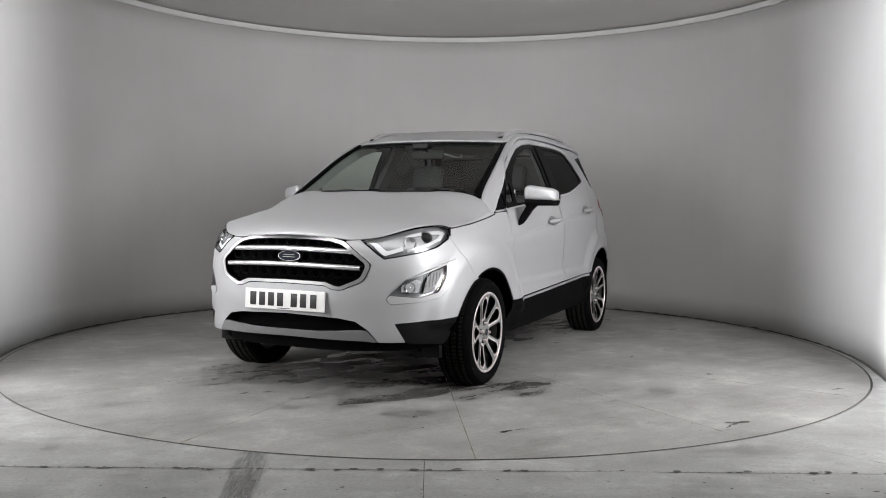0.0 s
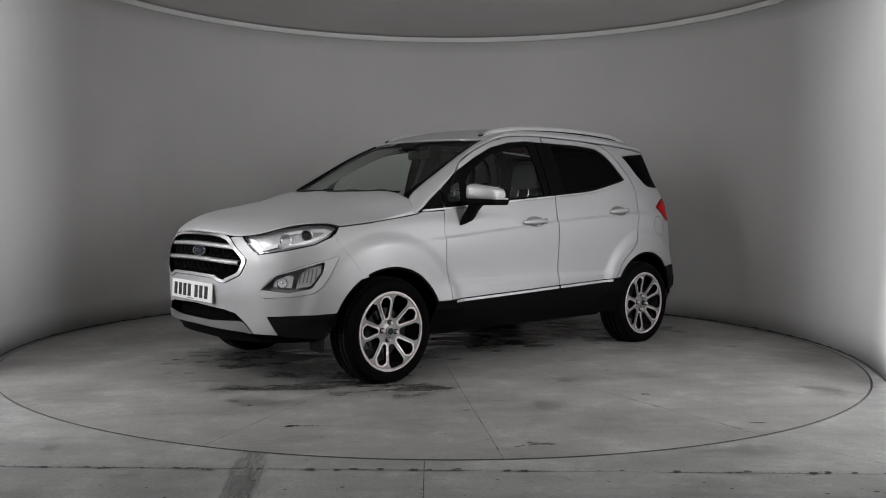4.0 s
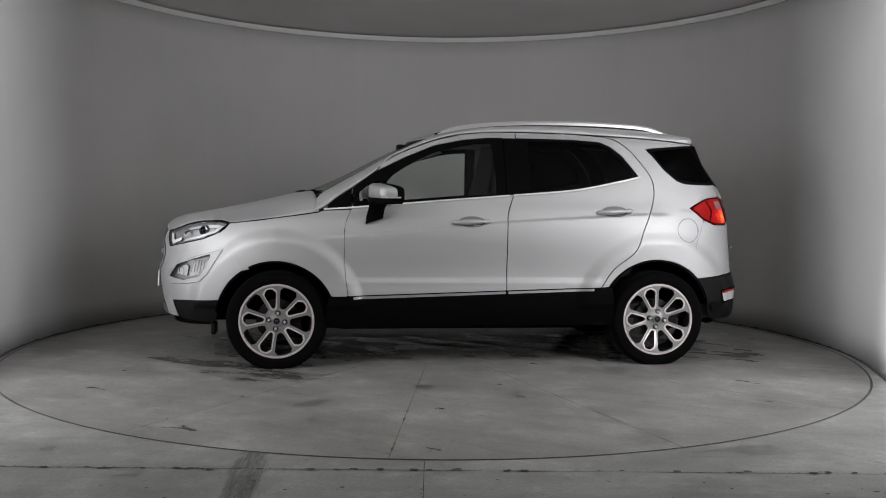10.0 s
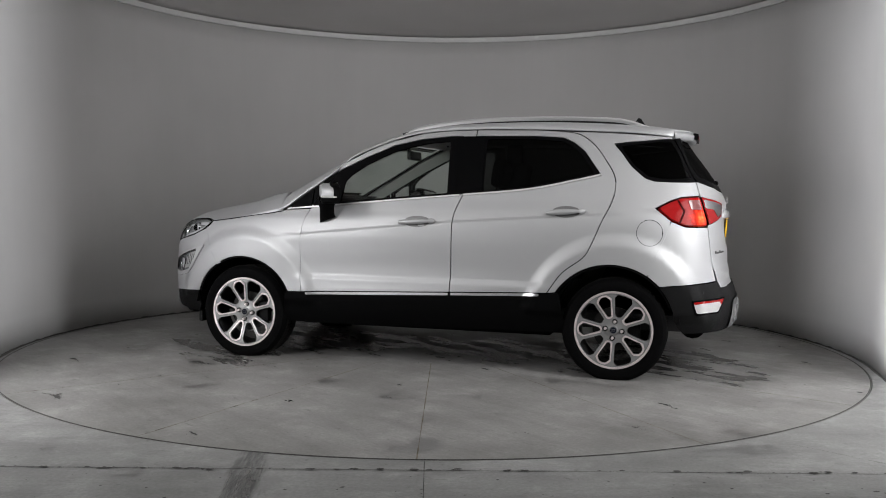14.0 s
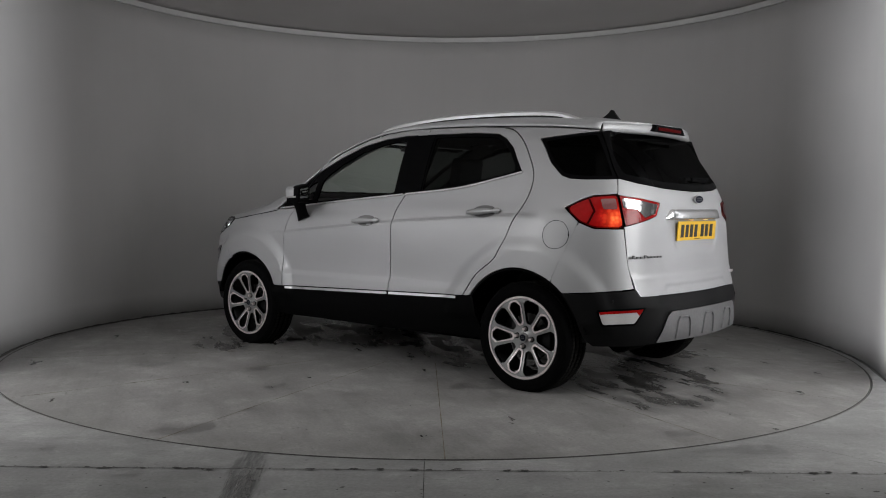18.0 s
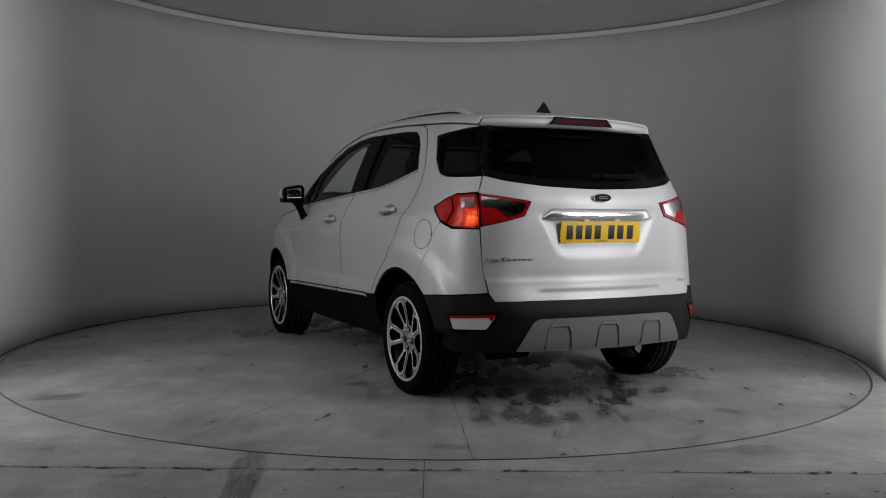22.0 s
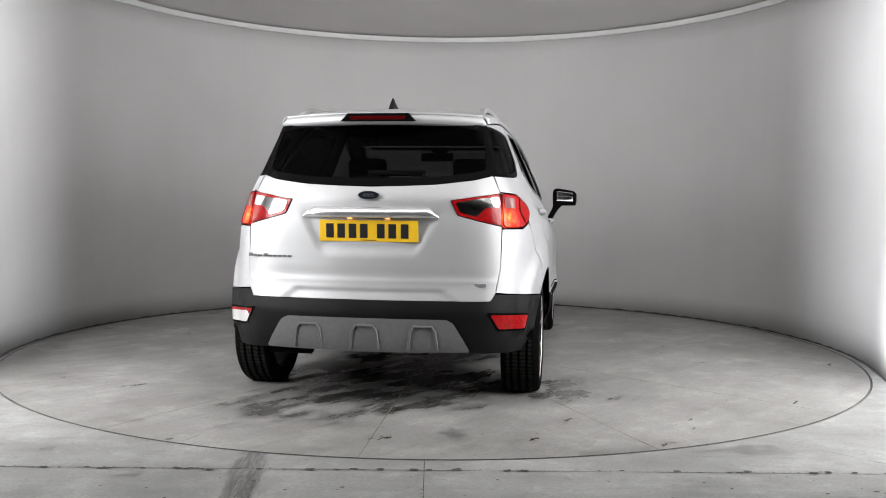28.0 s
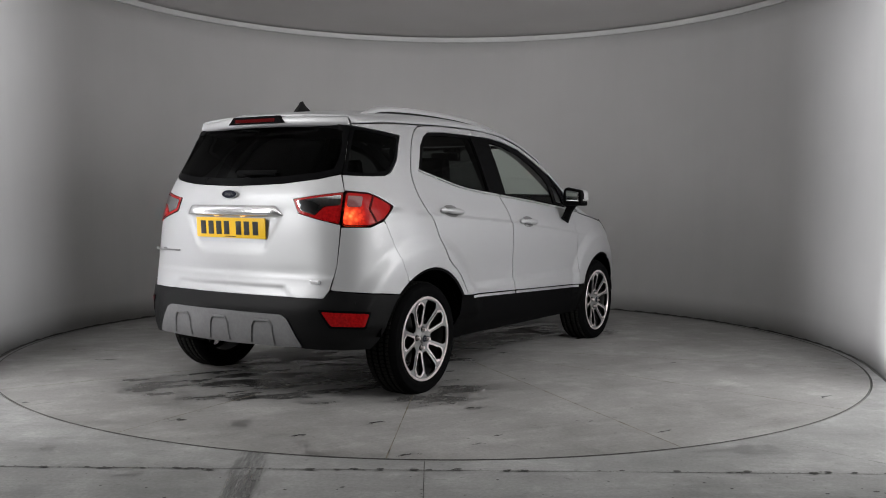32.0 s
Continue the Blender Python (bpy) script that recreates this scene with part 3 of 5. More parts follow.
def build_room():
    # fixed floor round the turntable: slabs with sawn joints in front of it
    n, gap = 200, 0.006
    bm = bmesh.new()
    inner = [bm.verts.new(((TABLE_R + gap) * math.cos(2 * math.pi * i / n), (TABLE_R + gap) * math.sin(2 * math.pi * i / n), 0)) for i in range(n)]
    outer = []
    for i in range(n):
        c, s = math.cos(2 * math.pi * i / n), math.sin(2 * math.pi * i / n)
        k = 9.5 / max(abs(c), abs(s))
        outer.append(bm.verts.new((k * c, k * s, 0)))
    low = [bm.verts.new((v.co.x, v.co.y, -0.06)) for v in inner]
    for i in range(n):
        j = (i + 1) % n
        bm.faces.new((inner[i], outer[i], outer[j], inner[j]))
        bm.faces.new((inner[j], low[j], low[i], inner[i]))
    floor = link("floor", bm_mesh("floor", bm), FLOORMAT)
    tagged(floor, "grey stained concrete floor with sawn joints", "floor", kind="structure")
    pit = ring_sheet("floor_pit", 0, 0, 0.2, TABLE_R + 0.05, -0.06, VOID)
    tagged(pit, "dark pit under the turntable", "pit", kind="structure")

    def joint(a, b, w=0.006):
        a, b = Vector((*a, 0)), Vector((*b, 0))
        d = (b - a).normalized()
        s = Vector((-d.y, d.x, 0)) * w / 2
        bm = bmesh.new()
        steps = 40
        row = []
        for i in range(steps + 1):
            p = a + (b - a) * i / steps
            k = 0.6 + 0.8 * noise.noise(p * 9)
            row.append([bm.verts.new(p + s * max(0.25, k) * e + Vector((0, 0, 0.0016))) for e in (-1, 1)])
        for p, q in zip(row, row[1:]):
            bm.faces.new((p[0], p[1], q[1], q[0]))
        return part("floor_joint", bm, GROOVE, floor)

    joint((-1.75, -3.10), (2.1, -3.115))
    joint((-0.034, -2.98), (-0.03, -4.3), 0.005)
    joint((1.62, -2.68), (2.2, -3.28), 0.004)

    # crumbs and dirt lodged along the joint
    rng = random.Random(29)
    bm = bmesh.new()
    for k in range(150):
        along = rng.random() < 0.72
        x0 = -1.75 + 3.85 * rng.random() if along else -1.6 + 3.4 * rng.random()
        if along:
            x0 = round(x0 * 3.1) / 3.1 + 0.10 * rng.gauss(0, 1)
        y0 = -3.108 + (rng.gauss(0, 0.006) if along else -0.02 - 0.40 * rng.random())
        rad, z = (0.003 + 0.011 * rng.random() ** 2) * (1 if along else 0.7), 0.0030 + 0.00002 * k
        turn, n_ = rng.random() * 6.3, 7
        bm.faces.new([bm.verts.new((x0 + rad * (1.8 if along else 1.2) * (0.6 + 0.6 * rng.random()) * math.cos(turn + 6.283 * q / n_), y0 + rad * (0.5 + 0.6 * rng.random()) * math.sin(turn + 6.283 * q / n_), z)) for q in range(n_)])
    tagged(part("dirt", bm, GROOVE, floor, "dark crumbs of dirt along the joint"), kind="stuff")

    # old tyre scuffs on the slab in front
    rng = random.Random(11)
    bm = bmesh.new()
    for k in range(70):
        y0 = -3.02 - 0.9 * rng.random()
        x0 = -0.742 - 0.086 * (y0 + 3.07) + 0.12 * (rng.random() - 0.5)
        ln, w = 0.10 + 0.25 * rng.random(), 0.002 + 0.007 * rng.random()
        dx = 0.09 * ln
        z = 0.0022 + 0.00004 * k
        bm.faces.new([bm.verts.new(q) for q in ((x0 - w, y0, z), (x0 + w, y0, z), (x0 + w * 0.4 + dx, y0 - ln, z), (x0 - w * 0.4 + dx, y0 - ln, z))])
    part("tyre_mark", bm, TYREMARK, floor, "faint dark tyre scuffs")

    # round wall, leaning out by a few centimetres
    segs, rows = 150, 14
    span = 180 + 2 * BEND
    run = math.radians(span) * WALL_R

    def wall_line(u, r):
        """A point of the wall's plan: u from 0 to 1, right end to left end, r the radius of its round part."""
        d = u * (run + 2 * TAIL) - TAIL
        over = -d if d < 0 else max(0.0, d - run)
        a = radians(-BEND + span * min(max(d / run, 0), 1))
        side = -1 if d < 0 else 1
        return (WALL_C[0] + r * math.cos(a) - side * over * math.sin(a), WALL_C[1] + r * math.sin(a) + side * over * math.cos(a))

    pts = []
    for k in range(rows + 1):
        z = 0.004 + (WALL_H - 0.004) * k / rows
        pts.append([(*wall_line(i / segs, WALL_R + 0.085 * k / rows), z) for i in range(segs + 1)])
    wall = grid("wall_round", pts, WALLPAINT, None, flip=True, thick=0.12)
    tagged(wall, "plain grey painted round studio wall", "wall", kind="structure")

    def ring_path(r, z, n=150):
        return [(*wall_line(i / n, r), z) for i in range(n + 1)]

    bm_pts = []
    for i in range(901):
        c_, s_ = wall_line(i / 900, 3.0)
        h_ = 0.007 + 0.008 * max(0, noise.noise((c_ * 11, s_ * 11, 0)) + 0.2) + 0.006 * max(0, noise.noise((c_ * 40, s_ * 40, 3)))
        bm_pts.append([(*wall_line(i / 900, r_), z_) for r_, z_ in ((WALL_R - 0.002, h_), (WALL_R - 0.004, 0.003), (WALL_R - 0.010 - 0.6 * h_, 0.0025))])
    d = grid("baseboard", bm_pts, GROOVE, None)
    tagged(d, "dark dirty joint along the foot of the wall", "joint", kind="structure")
    t = sweep("trim", ring_path(WALL_R + 0.07, WALL_H - 0.028), [(-0.012, -0.024), (0.012, -0.024), (0.012, 0.024), (-0.012, 0.024)], TRIM, None)
    tagged(t, "pale metal trim rail round the top of the wall", "trim", kind="structure")
    c = link("ceiling", bm_mesh("ceiling", box_bm(-4.4, 4.4, -9.3, 4.4, WALL_H + 0.012, WALL_H + 0.15)), CEILPAINT)
    tagged(c, "plain grey ceiling over the studio", "ceiling", kind="structure")
    # the front room that holds the camera: unseen walls, dark to cut the fill
    for side in (-1, 1):
        ex, jy = wall_line(0 if side > 0 else 1, WALL_R)
        jx = abs(ex) + 0.01
        w = link("wall_side", bm_mesh("wall_side", box_bm(side * 3.6 - 0.06, side * 3.6 + 0.06, -9.2, jy + 0.3, 0, WALL_H + 0.012)), DARKWALL)
        tagged(w, "unseen side wall, dark to cut fill light", "wall", kind="structure")
        w = link("wall_return", bm_mesh("wall_return", box_bm(*sorted((side * (jx + 0.13), side * 3.54)), jy - 0.1, jy + 0.02, 0, WALL_H + 0.012)), DARKWALL)
        tagged(w, "unseen wall return, dark to cut fill light", "wall", kind="structure")
    w = link("wall_back", bm_mesh("wall_back", box_bm(-3.54, 3.54, -9.2, -9.08, 0, WALL_H + 0.012)), DARKWALL)
    tagged(w, "unseen back wall, dark to cut fill light", "wall", kind="structure")


def build_turntable():
    n, h = 200, 0.045
    bm = bmesh.new()
    top = [bm.verts.new((TABLE_R * math.cos(2 * math.pi * i / n), TABLE_R * math.sin(2 * math.pi * i / n), 0)) for i in range(n)]
    low = [bm.verts.new((v.co.x, v.co.y, -h)) for v in top]
    bm.faces.new(top)
    bm.faces.new(low[::-1])
    for i in range(n):
        bm.faces.new((top[i], low[i], low[(i + 1) % n], top[(i + 1) % n]))
    table = link("turntable", bm_mesh("turntable", bm), TABLEMAT)
    tagged(table, "round grey concrete turntable with radial joints, water stains and painted under-car shade", "turntable")
    ob = sweep("rim", [((TABLE_R - 0.004) * math.cos(2 * math.pi * i / n), (TABLE_R - 0.004) * math.sin(2 * math.pi * i / n), 0.0005) for i in range(n)],
               [(-0.002, -0.002), (0.002, -0.002), (0.002, 0.0018), (-0.002, 0.0018)], GROOVE, table, closed=True)
    rng = random.Random(4)
    for k in range(14):
        a = radians(-17.5 + 360 / 14 * k)
        bm = bmesh.new()
        row = []
        s = Vector((-math.sin(a), math.cos(a), 0))
        for i in range(121):
            r = 0.75 + (TABLE_R - 0.012 - 0.75) * i / 120
            p = Vector((r * math.cos(a), r * math.sin(a), 0.0015))
            w = 0.0013 + 0.0022 * max(0, noise.noise((r * 5, k * 3.1, 0)) + 0.35) + 0.011 * max(0, noise.noise((r * 13, k * 7.7, 5)) - 0.28)
            row.append((bm.verts.new(p - s * w), bm.verts.new(p + s * w)))
        for p, q in zip(row, row[1:]):
            bm.faces.new((p[0], q[0], q[1], p[1]))
        part("joint", bm, JOINT, table)
    return table

# ---------------------------------------------------------------- the car: x forward, y to its left, z up, origin on the ground between the axles
ARCH_F, ARCH_R, AR = (1.265, 0.305), (-1.235, 0.315), 0.388
WHEEL_X, WHEEL_R, WHEEL_Y = 1.2595, 0.318, 0.862


def sill_z(s):
    return 0.4946 - 0.0328 * s


DOOR_FRONT = [(0.809, 0.468), (0.827, 0.618), (0.834, 0.762), (0.832, 0.894), (0.815, 0.966), (0.790, 1.022)]
DOOR_SPLIT = [(-0.223, 0.502), (-0.228, 0.80), (-0.229, 0.924), (-0.238, 1.014), (-0.275, 1.112), (-0.30, 1.18), (-0.322, 1.556)]
DOOR_REAR = [(-0.853, 0.522), (-0.943, 0.648), (-1.069, 0.744), (-1.117, 0.822), (-1.168, 0.948), (-1.228, 1.08), (-1.249, 1.17), (-1.240, 1.25), (-1.189, 1.338), (-1.105, 1.446), (-1.010, 1.514), (-0.901, 1.538)]
DOOR_TOP = [(-0.901, 1.538), (-0.715, 1.550), (-0.355, 1.556), (-0.145, 1.554), (0.047, 1.536), (0.239, 1.488), (0.425, 1.416), (0.575, 1.338), (0.623, 1.284)]
BELT = [(0.965, 1.022), (0.785, 1.036), (0.227, 1.084), (-0.277, 1.126), (-0.697, 1.164), (-0.997, 1.222), (-1.158, 1.258)]
GLASS_F_TOP = [(-0.235, 1.512), (-0.139, 1.512), (0.047, 1.494), (0.239, 1.452), (0.425, 1.374), (0.605, 1.284), (0.791, 1.158), (0.917, 1.068), (0.957, 1.026)]
HOOD_LINE = [(1.583, 0.929), (1.343, 0.956), (1.031, 0.998), (0.965, 1.022)]
LAMP_TOP = [(2.228, 0.872), (2.105, 0.886), (1.95, 0.922), (1.811, 0.941), (1.67, 0.947), (1.603, 0.938), (1.583, 0.929)]
LAMP_LOW = [(1.583, 0.929), (1.603, 0.904), (1.645, 0.868), (1.751, 0.825), (1.895, 0.796), (2.093, 0.766), (2.128, 0.79), (2.228, 0.872)]
GRILLE_EDGE = [(SF, 0.884), (2.507, 0.882), (2.40, 0.874), (2.318, 0.858), (2.163, 0.738), (2.205, 0.650), (2.33, 0.600), (2.372, 0.604), (2.428, 0.624), (SF, 0.628)]
INTAKE = [(SF, 0.458), (2.483, 0.452), (2.345, 0.446), (2.249, 0.430), (2.178, 0.383)]
TAIL_OUT = [(-1.507, 1.052), (-1.60, 1.094), (-1.669, 1.118), (-1.838, 1.128), (-1.872, 0.944), (-1.687, 0.944), (-1.597, 0.980)]
TAIL_IN = [(-1.846, 1.126), (-2.02, 1.108), (-2.188, 1.086), (-2.147, 1.008), (-2.03, 0.98), (-1.880, 0.952)]
SEAM_LOW = [(-1.842, 1.128), (-1.872, 0.944), (-1.897, 0.738), (-1.933, 0.612)]
GLASS_LOW = [(-1.862, 1.216), (-2.03, 1.190), (-2.275, 1.164), (-2.455, 1.156), (SR, 1.154)]
FOG_OUT = [(1.603, 0.764), (1.702, 0.60), (1.762, 0.552), (1.883, 0.534), (2.06, 0.524), (2.083, 0.556), (1.97, 0.658), (1.83, 0.706)]
FOG_IN = [(2.068, 0.574), (2.0, 0.645), (1.694, 0.730), (1.708, 0.668), (1.770, 0.582), (1.90, 0.558)]


def on(pts):
    a = np.array(pts, float)
    return body(a[:, 0], a[:, 1])


def mirror(p, side):
    return np.asarray(p, float) * (1, side, 1)


# edge of the windscreen and of the roof, from the cowl to the tail
ROOF_EDGE = [(1.035, 0.722, 1.034), (0.99, 0.702, 1.108), (0.90, 0.682, 1.165), (0.76, 0.666, 1.245), (0.56, 0.643, 1.358), (0.40, 0.620, 1.438), (0.27, 0.599, 1.495), (0.10, 0.578, 1.545),
             (-0.10, 0.568, 1.572), (-0.35, 0.562, 1.586), (-0.70, 0.558, 1.590), (-1.05, 0.556, 1.580), (-1.35, 0.553, 1.560), (-1.58, 0.550, 1.533)]
SIDE_LINE = [(1.028, 1.004), (0.955, 1.040), (0.88, 1.098), (0.76, 1.18), (0.632, 1.276), (0.56, 1.350), (0.425, 1.418), (0.239, 1.490), (0.047, 1.538), (-0.30, 1.558), (-0.70, 1.552), (-1.05, 1.536), (-1.35, 1.520), (-1.66, 1.497)]


def resampled_curve(pts, n):
    c = catmull(pts, 12)
    l = np.concatenate([[0], np.cumsum(np.linalg.norm(np.diff(c, axis=0), axis=1))])
    u = np.linspace(0, l[-1], n)
    return np.stack([np.interp(u, l, c[:, k]) for k in range(c.shape[1])], 1)


def paired(pts, n_each=6):
    return catmull(pts, n_each)


def plate(parent, name, mat, x, z, tilt, width, height, facing):
    """A registration plate: a bordered sheet with plain bars for its characters."""
    bm = box_bm(-0.004, 0.004, -width / 2, width / 2, -height / 2, height / 2, 0.002)
    ob = part(name, bm, mat, parent)
    ob.matrix_basis = pose(x, 0, z, 0, tilt, 0 if facing > 0 else 180)
    xs = [-0.205, -0.145, -0.085, -0.025, 0.065, 0.125, 0.19]
    for y in xs:
        bm = box_bm(0.0042, 0.0056, y - 0.020, y + 0.020, -0.037, 0.037, 0.0005)
        part("bar", bm, PLATEINK, parent).matrix_basis = ob.matrix_basis
    part("bar", box_bm(0.0042, 0.005, -0.04, 0.04, -height / 2 + 0.006, -height / 2 + 0.010), PLATEINK, parent).matrix_basis = ob.matrix_basis
    return ob


def oval(parent, name, m, w, h, mat, rim_mat, thick=0.012):
    bm = bmesh.new()
    n = 40
    prof = [(1.0, 0), (1.0, 0.6), (0.97, 1.0), (0.93, 1.0), (0.91, 0.8)]
    rings = [[bm.verts.new((thick * k, w / 2 * r * math.cos(2 * math.pi * i / n), h / 2 * r * math.sin(2 * math.pi * i / n))) for i in range(n)] for r, k in prof]
    for p, q in zip(rings, rings[1:]):
        for i in range(n):
            bm.faces.new((p[i], p[(i + 1) % n], q[(i + 1) % n], q[i]))
    bm.faces.new(rings[0][::-1])
    bm.faces.new(rings[-1])
    ob = part(name, bm, rim_mat, parent, "chrome-rimmed oval badge")
    ob.matrix_basis = m
    bm = bmesh.new()
    c = [bm.verts.new((thick * 0.85, w / 2 * 0.92 * math.cos(2 * math.pi * i / n), h / 2 * 0.92 * math.sin(2 * math.pi * i / n))) for i in range(n)]
    top = bm.verts.new((thick * 1.05, 0, 0))
    for i in range(n):
        bm.faces.new((c[i], c[(i + 1) % n], top))
    part("badge_field", bm, mat, parent, "dark blue enamel field").matrix_basis = m
    for y0, y1, z0, z1 in ((-0.27, 0.27, -0.13, -0.07), (-0.24, 0.24, 0.08, 0.14)):
        part("bar", box_bm(thick * 0.95, thick * 1.14, y0 * w, y1 * w, z0 * h, z1 * h), ALLOYDARK, parent).matrix_basis = m
    return ob


def build_wheel(car, x, side):
    y = side * WHEEL_Y
    # tyre section, outer face at y = 0
    sec = [(0.235, -0.004), (0.241, 0.002), (0.250, 0.006), (0.276, 0.010), (0.298, 0.004), (0.310, -0.010), (0.316, -0.022), (0.318, -0.03), (0.318, -0.055), (0.313, -0.056), (0.313, -0.062), (0.318, -0.063),
           (0.3185, -0.098), (0.313, -0.099), (0.313, -0.105), (0.3185, -0.106), (0.318, -0.140), (0.313, -0.141), (0.313, -0.147), (0.318, -0.148), (0.317, -0.175), (0.308, -0.192), (0.290, -0.204), (0.26, -0.206), (0.230, -0.196)]
    wheel = lathe("wheel", [(0.236, -0.006), (0.226, -0.02), (0.214, -0.05), (0.208, -0.12), (0.212, -0.17), (0.230, -0.19)], BARREL, car, "alloy wheel with a dark barrel", 56)
    wheel.location = (x, y, WHEEL_R - 0.012)
    if side < 0:
        wheel.rotation_euler = (0, 0, math.pi)
    tyre = lathe("tyre", sec, RUBBER, wheel, "black road tyre", 72, angle=28)
    # fine tread blocks
    bm = bmesh.new()
    for i in range(84):
        a = 2 * math.pi * i / 84
        for yy, w in ((-0.042, 0.02), (-0.08, 0.028), (-0.123, 0.028), (-0.162, 0.02)):
            m = Matrix.Rotation(-a, 4, "Y") @ Matrix.Translation((0.3185, yy, 0)) @ Matrix.Rotation(0.35 if yy > -0.1 else -0.35, 4, "X")
            add_box(bm, -0.003, 0.0022, -w / 2, w / 2, -0.0085, 0.0085, 0, m)
    part("tread", bm, DUSTY, wheel, "dusty tread blocks")
    # face of the rim: ten long openings, in five pairs
    def rim_fn(u, v):
        rr = np.hypot(u, v)
        yy = -0.002 - 0.024 * smooth(0.225, 0.06, rr) + 0.012 * smooth(0.06, 0.0, rr)
        return np.stack([u, yy, v], -1)

    def opening(c, w_out, w_in, r0, r1, nose=0.5):
        shape = [(r0 - 0.004, -w_in * 0.5), (r0 + 0.004, -w_in), (r1 - 0.030, -w_out), (r1 - 0.003, -w_out * nose), (r1 + 0.001, 0), (r1 - 0.003, w_out * nose), (r1 - 0.030, w_out), (r0 + 0.004, w_in), (r0 - 0.004, w_in * 0.5)]
        return [(p * math.cos(c) - q * math.sin(c), p * math.sin(c) + q * math.cos(c)) for p, q in shape]

    turn = radians(0 if x < 0 else 5)
    holes = []
    for i in range(5):
        holes.append(opening(turn + 2 * math.pi * i / 5, 0.0415, 0.0150, 0.084, 0.212))
        holes.append(opening(turn + 2 * math.pi * (i + 0.5) / 5, 0.0560, 0.0205, 0.086, 0.2195, 0.78))
    disc = arc(0, 0, 0.2315, 0, 354, 60)
    panel("rim", disc, RIMFACE, wheel, holes, gap=0, flange=0.022, step=0.010, r=0.0, hole_r=0.007, fn=rim_fn, label="grey ten-spoke alloy rim face")
    lathe("rim_lip", [(0.2255, 0.000), (0.228, 0.004), (0.2375, 0.004), (0.240, 0.0), (0.237, -0.012)], ALLOY, wheel, "bright rim lip", 64)
    # bright machined edging round every second opening
    for i in range(5):
        c = turn + 2 * math.pi * i / 5
        panel("spoke_frame", opening(c, 0.0485, 0.0215, 0.075, 0.2195), ALLOY, wheel, [opening(c, 0.0390, 0.0125, 0.086, 0.2095)], gap=0, flange=0.010, step=0.010, r=0.006, hole_r=0.006, lift=0.004, fn=rim_fn, label="bright machined spoke frame")
    lathe("hub", [(0.0005, 0.004), (0.025, 0.004), (0.028, 0.0), (0.029, -0.02)], RIMFACE, wheel, "", 28).location = (0, -0.012, 0)
    oval(wheel, "hub_badge", Matrix.Translation((0, -0.009, 0)) @ pose(0, 0, 0, 0, 0, 90), 0.042, 0.042, BADGE, ALLOYDARK, 0.004)
    for i in range(4):
        a = radians(8 + 90 * i)
        seat = lathe("nut_seat", [(0.0005, 0.0), (0.0135, 0.0), (0.0150, 0.003), (0.0165, 0.003), (0.0170, -0.004)], SATIN, wheel, "", 20)
        seat.location = (0.051 * math.cos(a), -0.0235, 0.051 * math.sin(a))
        bm = bmesh.new()
        bmesh.ops.create_cone(bm, cap_ends=True, segments=6, radius1=0.0105, radius2=0.0085, depth=0.024, matrix=Matrix.Translation((0.051 * math.cos(a), -0.014, 0.051 * math.sin(a))) @ Matrix.Rotation(-math.pi / 2, 4, "X"))
        part("wheel_nut", bm, ALLOY, wheel, "bright wheel nut")
    lathe("brake_disc", [(0.04, -0.075), (0.135, -0.075), (0.135, -0.095), (0.04, -0.095)], STEEL, wheel, "grey steel brake disc", 40)
    part("brake_caliper", box_bm(-0.155, -0.075, -0.115, -0.058, -0.07, 0.07, 0.012), SATIN, wheel)
    return wheel


def build_seat(car, x, y, z=0.42):
    seat = part("front_seat", box_bm(x - 0.25, x + 0.26, y - 0.24, y + 0.24, z, z + 0.17, 0.05), FABRIC, car, "dark fabric front seat")
    m = Matrix.Translation((x - 0.22, y, z + 0.12)) @ pose(0, 0, 0, 0, -17, 0)
    part("backrest", box_bm(-0.06, 0.07, -0.24, 0.24, 0.0, 0.60, 0.05, m), FABRIC, seat)
    m2 = Matrix.Translation((x - 0.42, y, z + 0.76)) @ pose(0, 0, 0, 0, -10, 0)
    part("headrest", box_bm(-0.045, 0.045, -0.13, 0.13, 0.0, 0.19, 0.04, m2), FABRIC, seat)
    bm = bmesh.new()
    for s in (-1, 1):
        add_rod(bm, (x - 0.39, y + s * 0.05, z + 0.66), (x - 0.42, y + s * 0.05, z + 0.80), 0.006, 8)
    part("headrest_post", bm, CHROME, seat)
    return seat


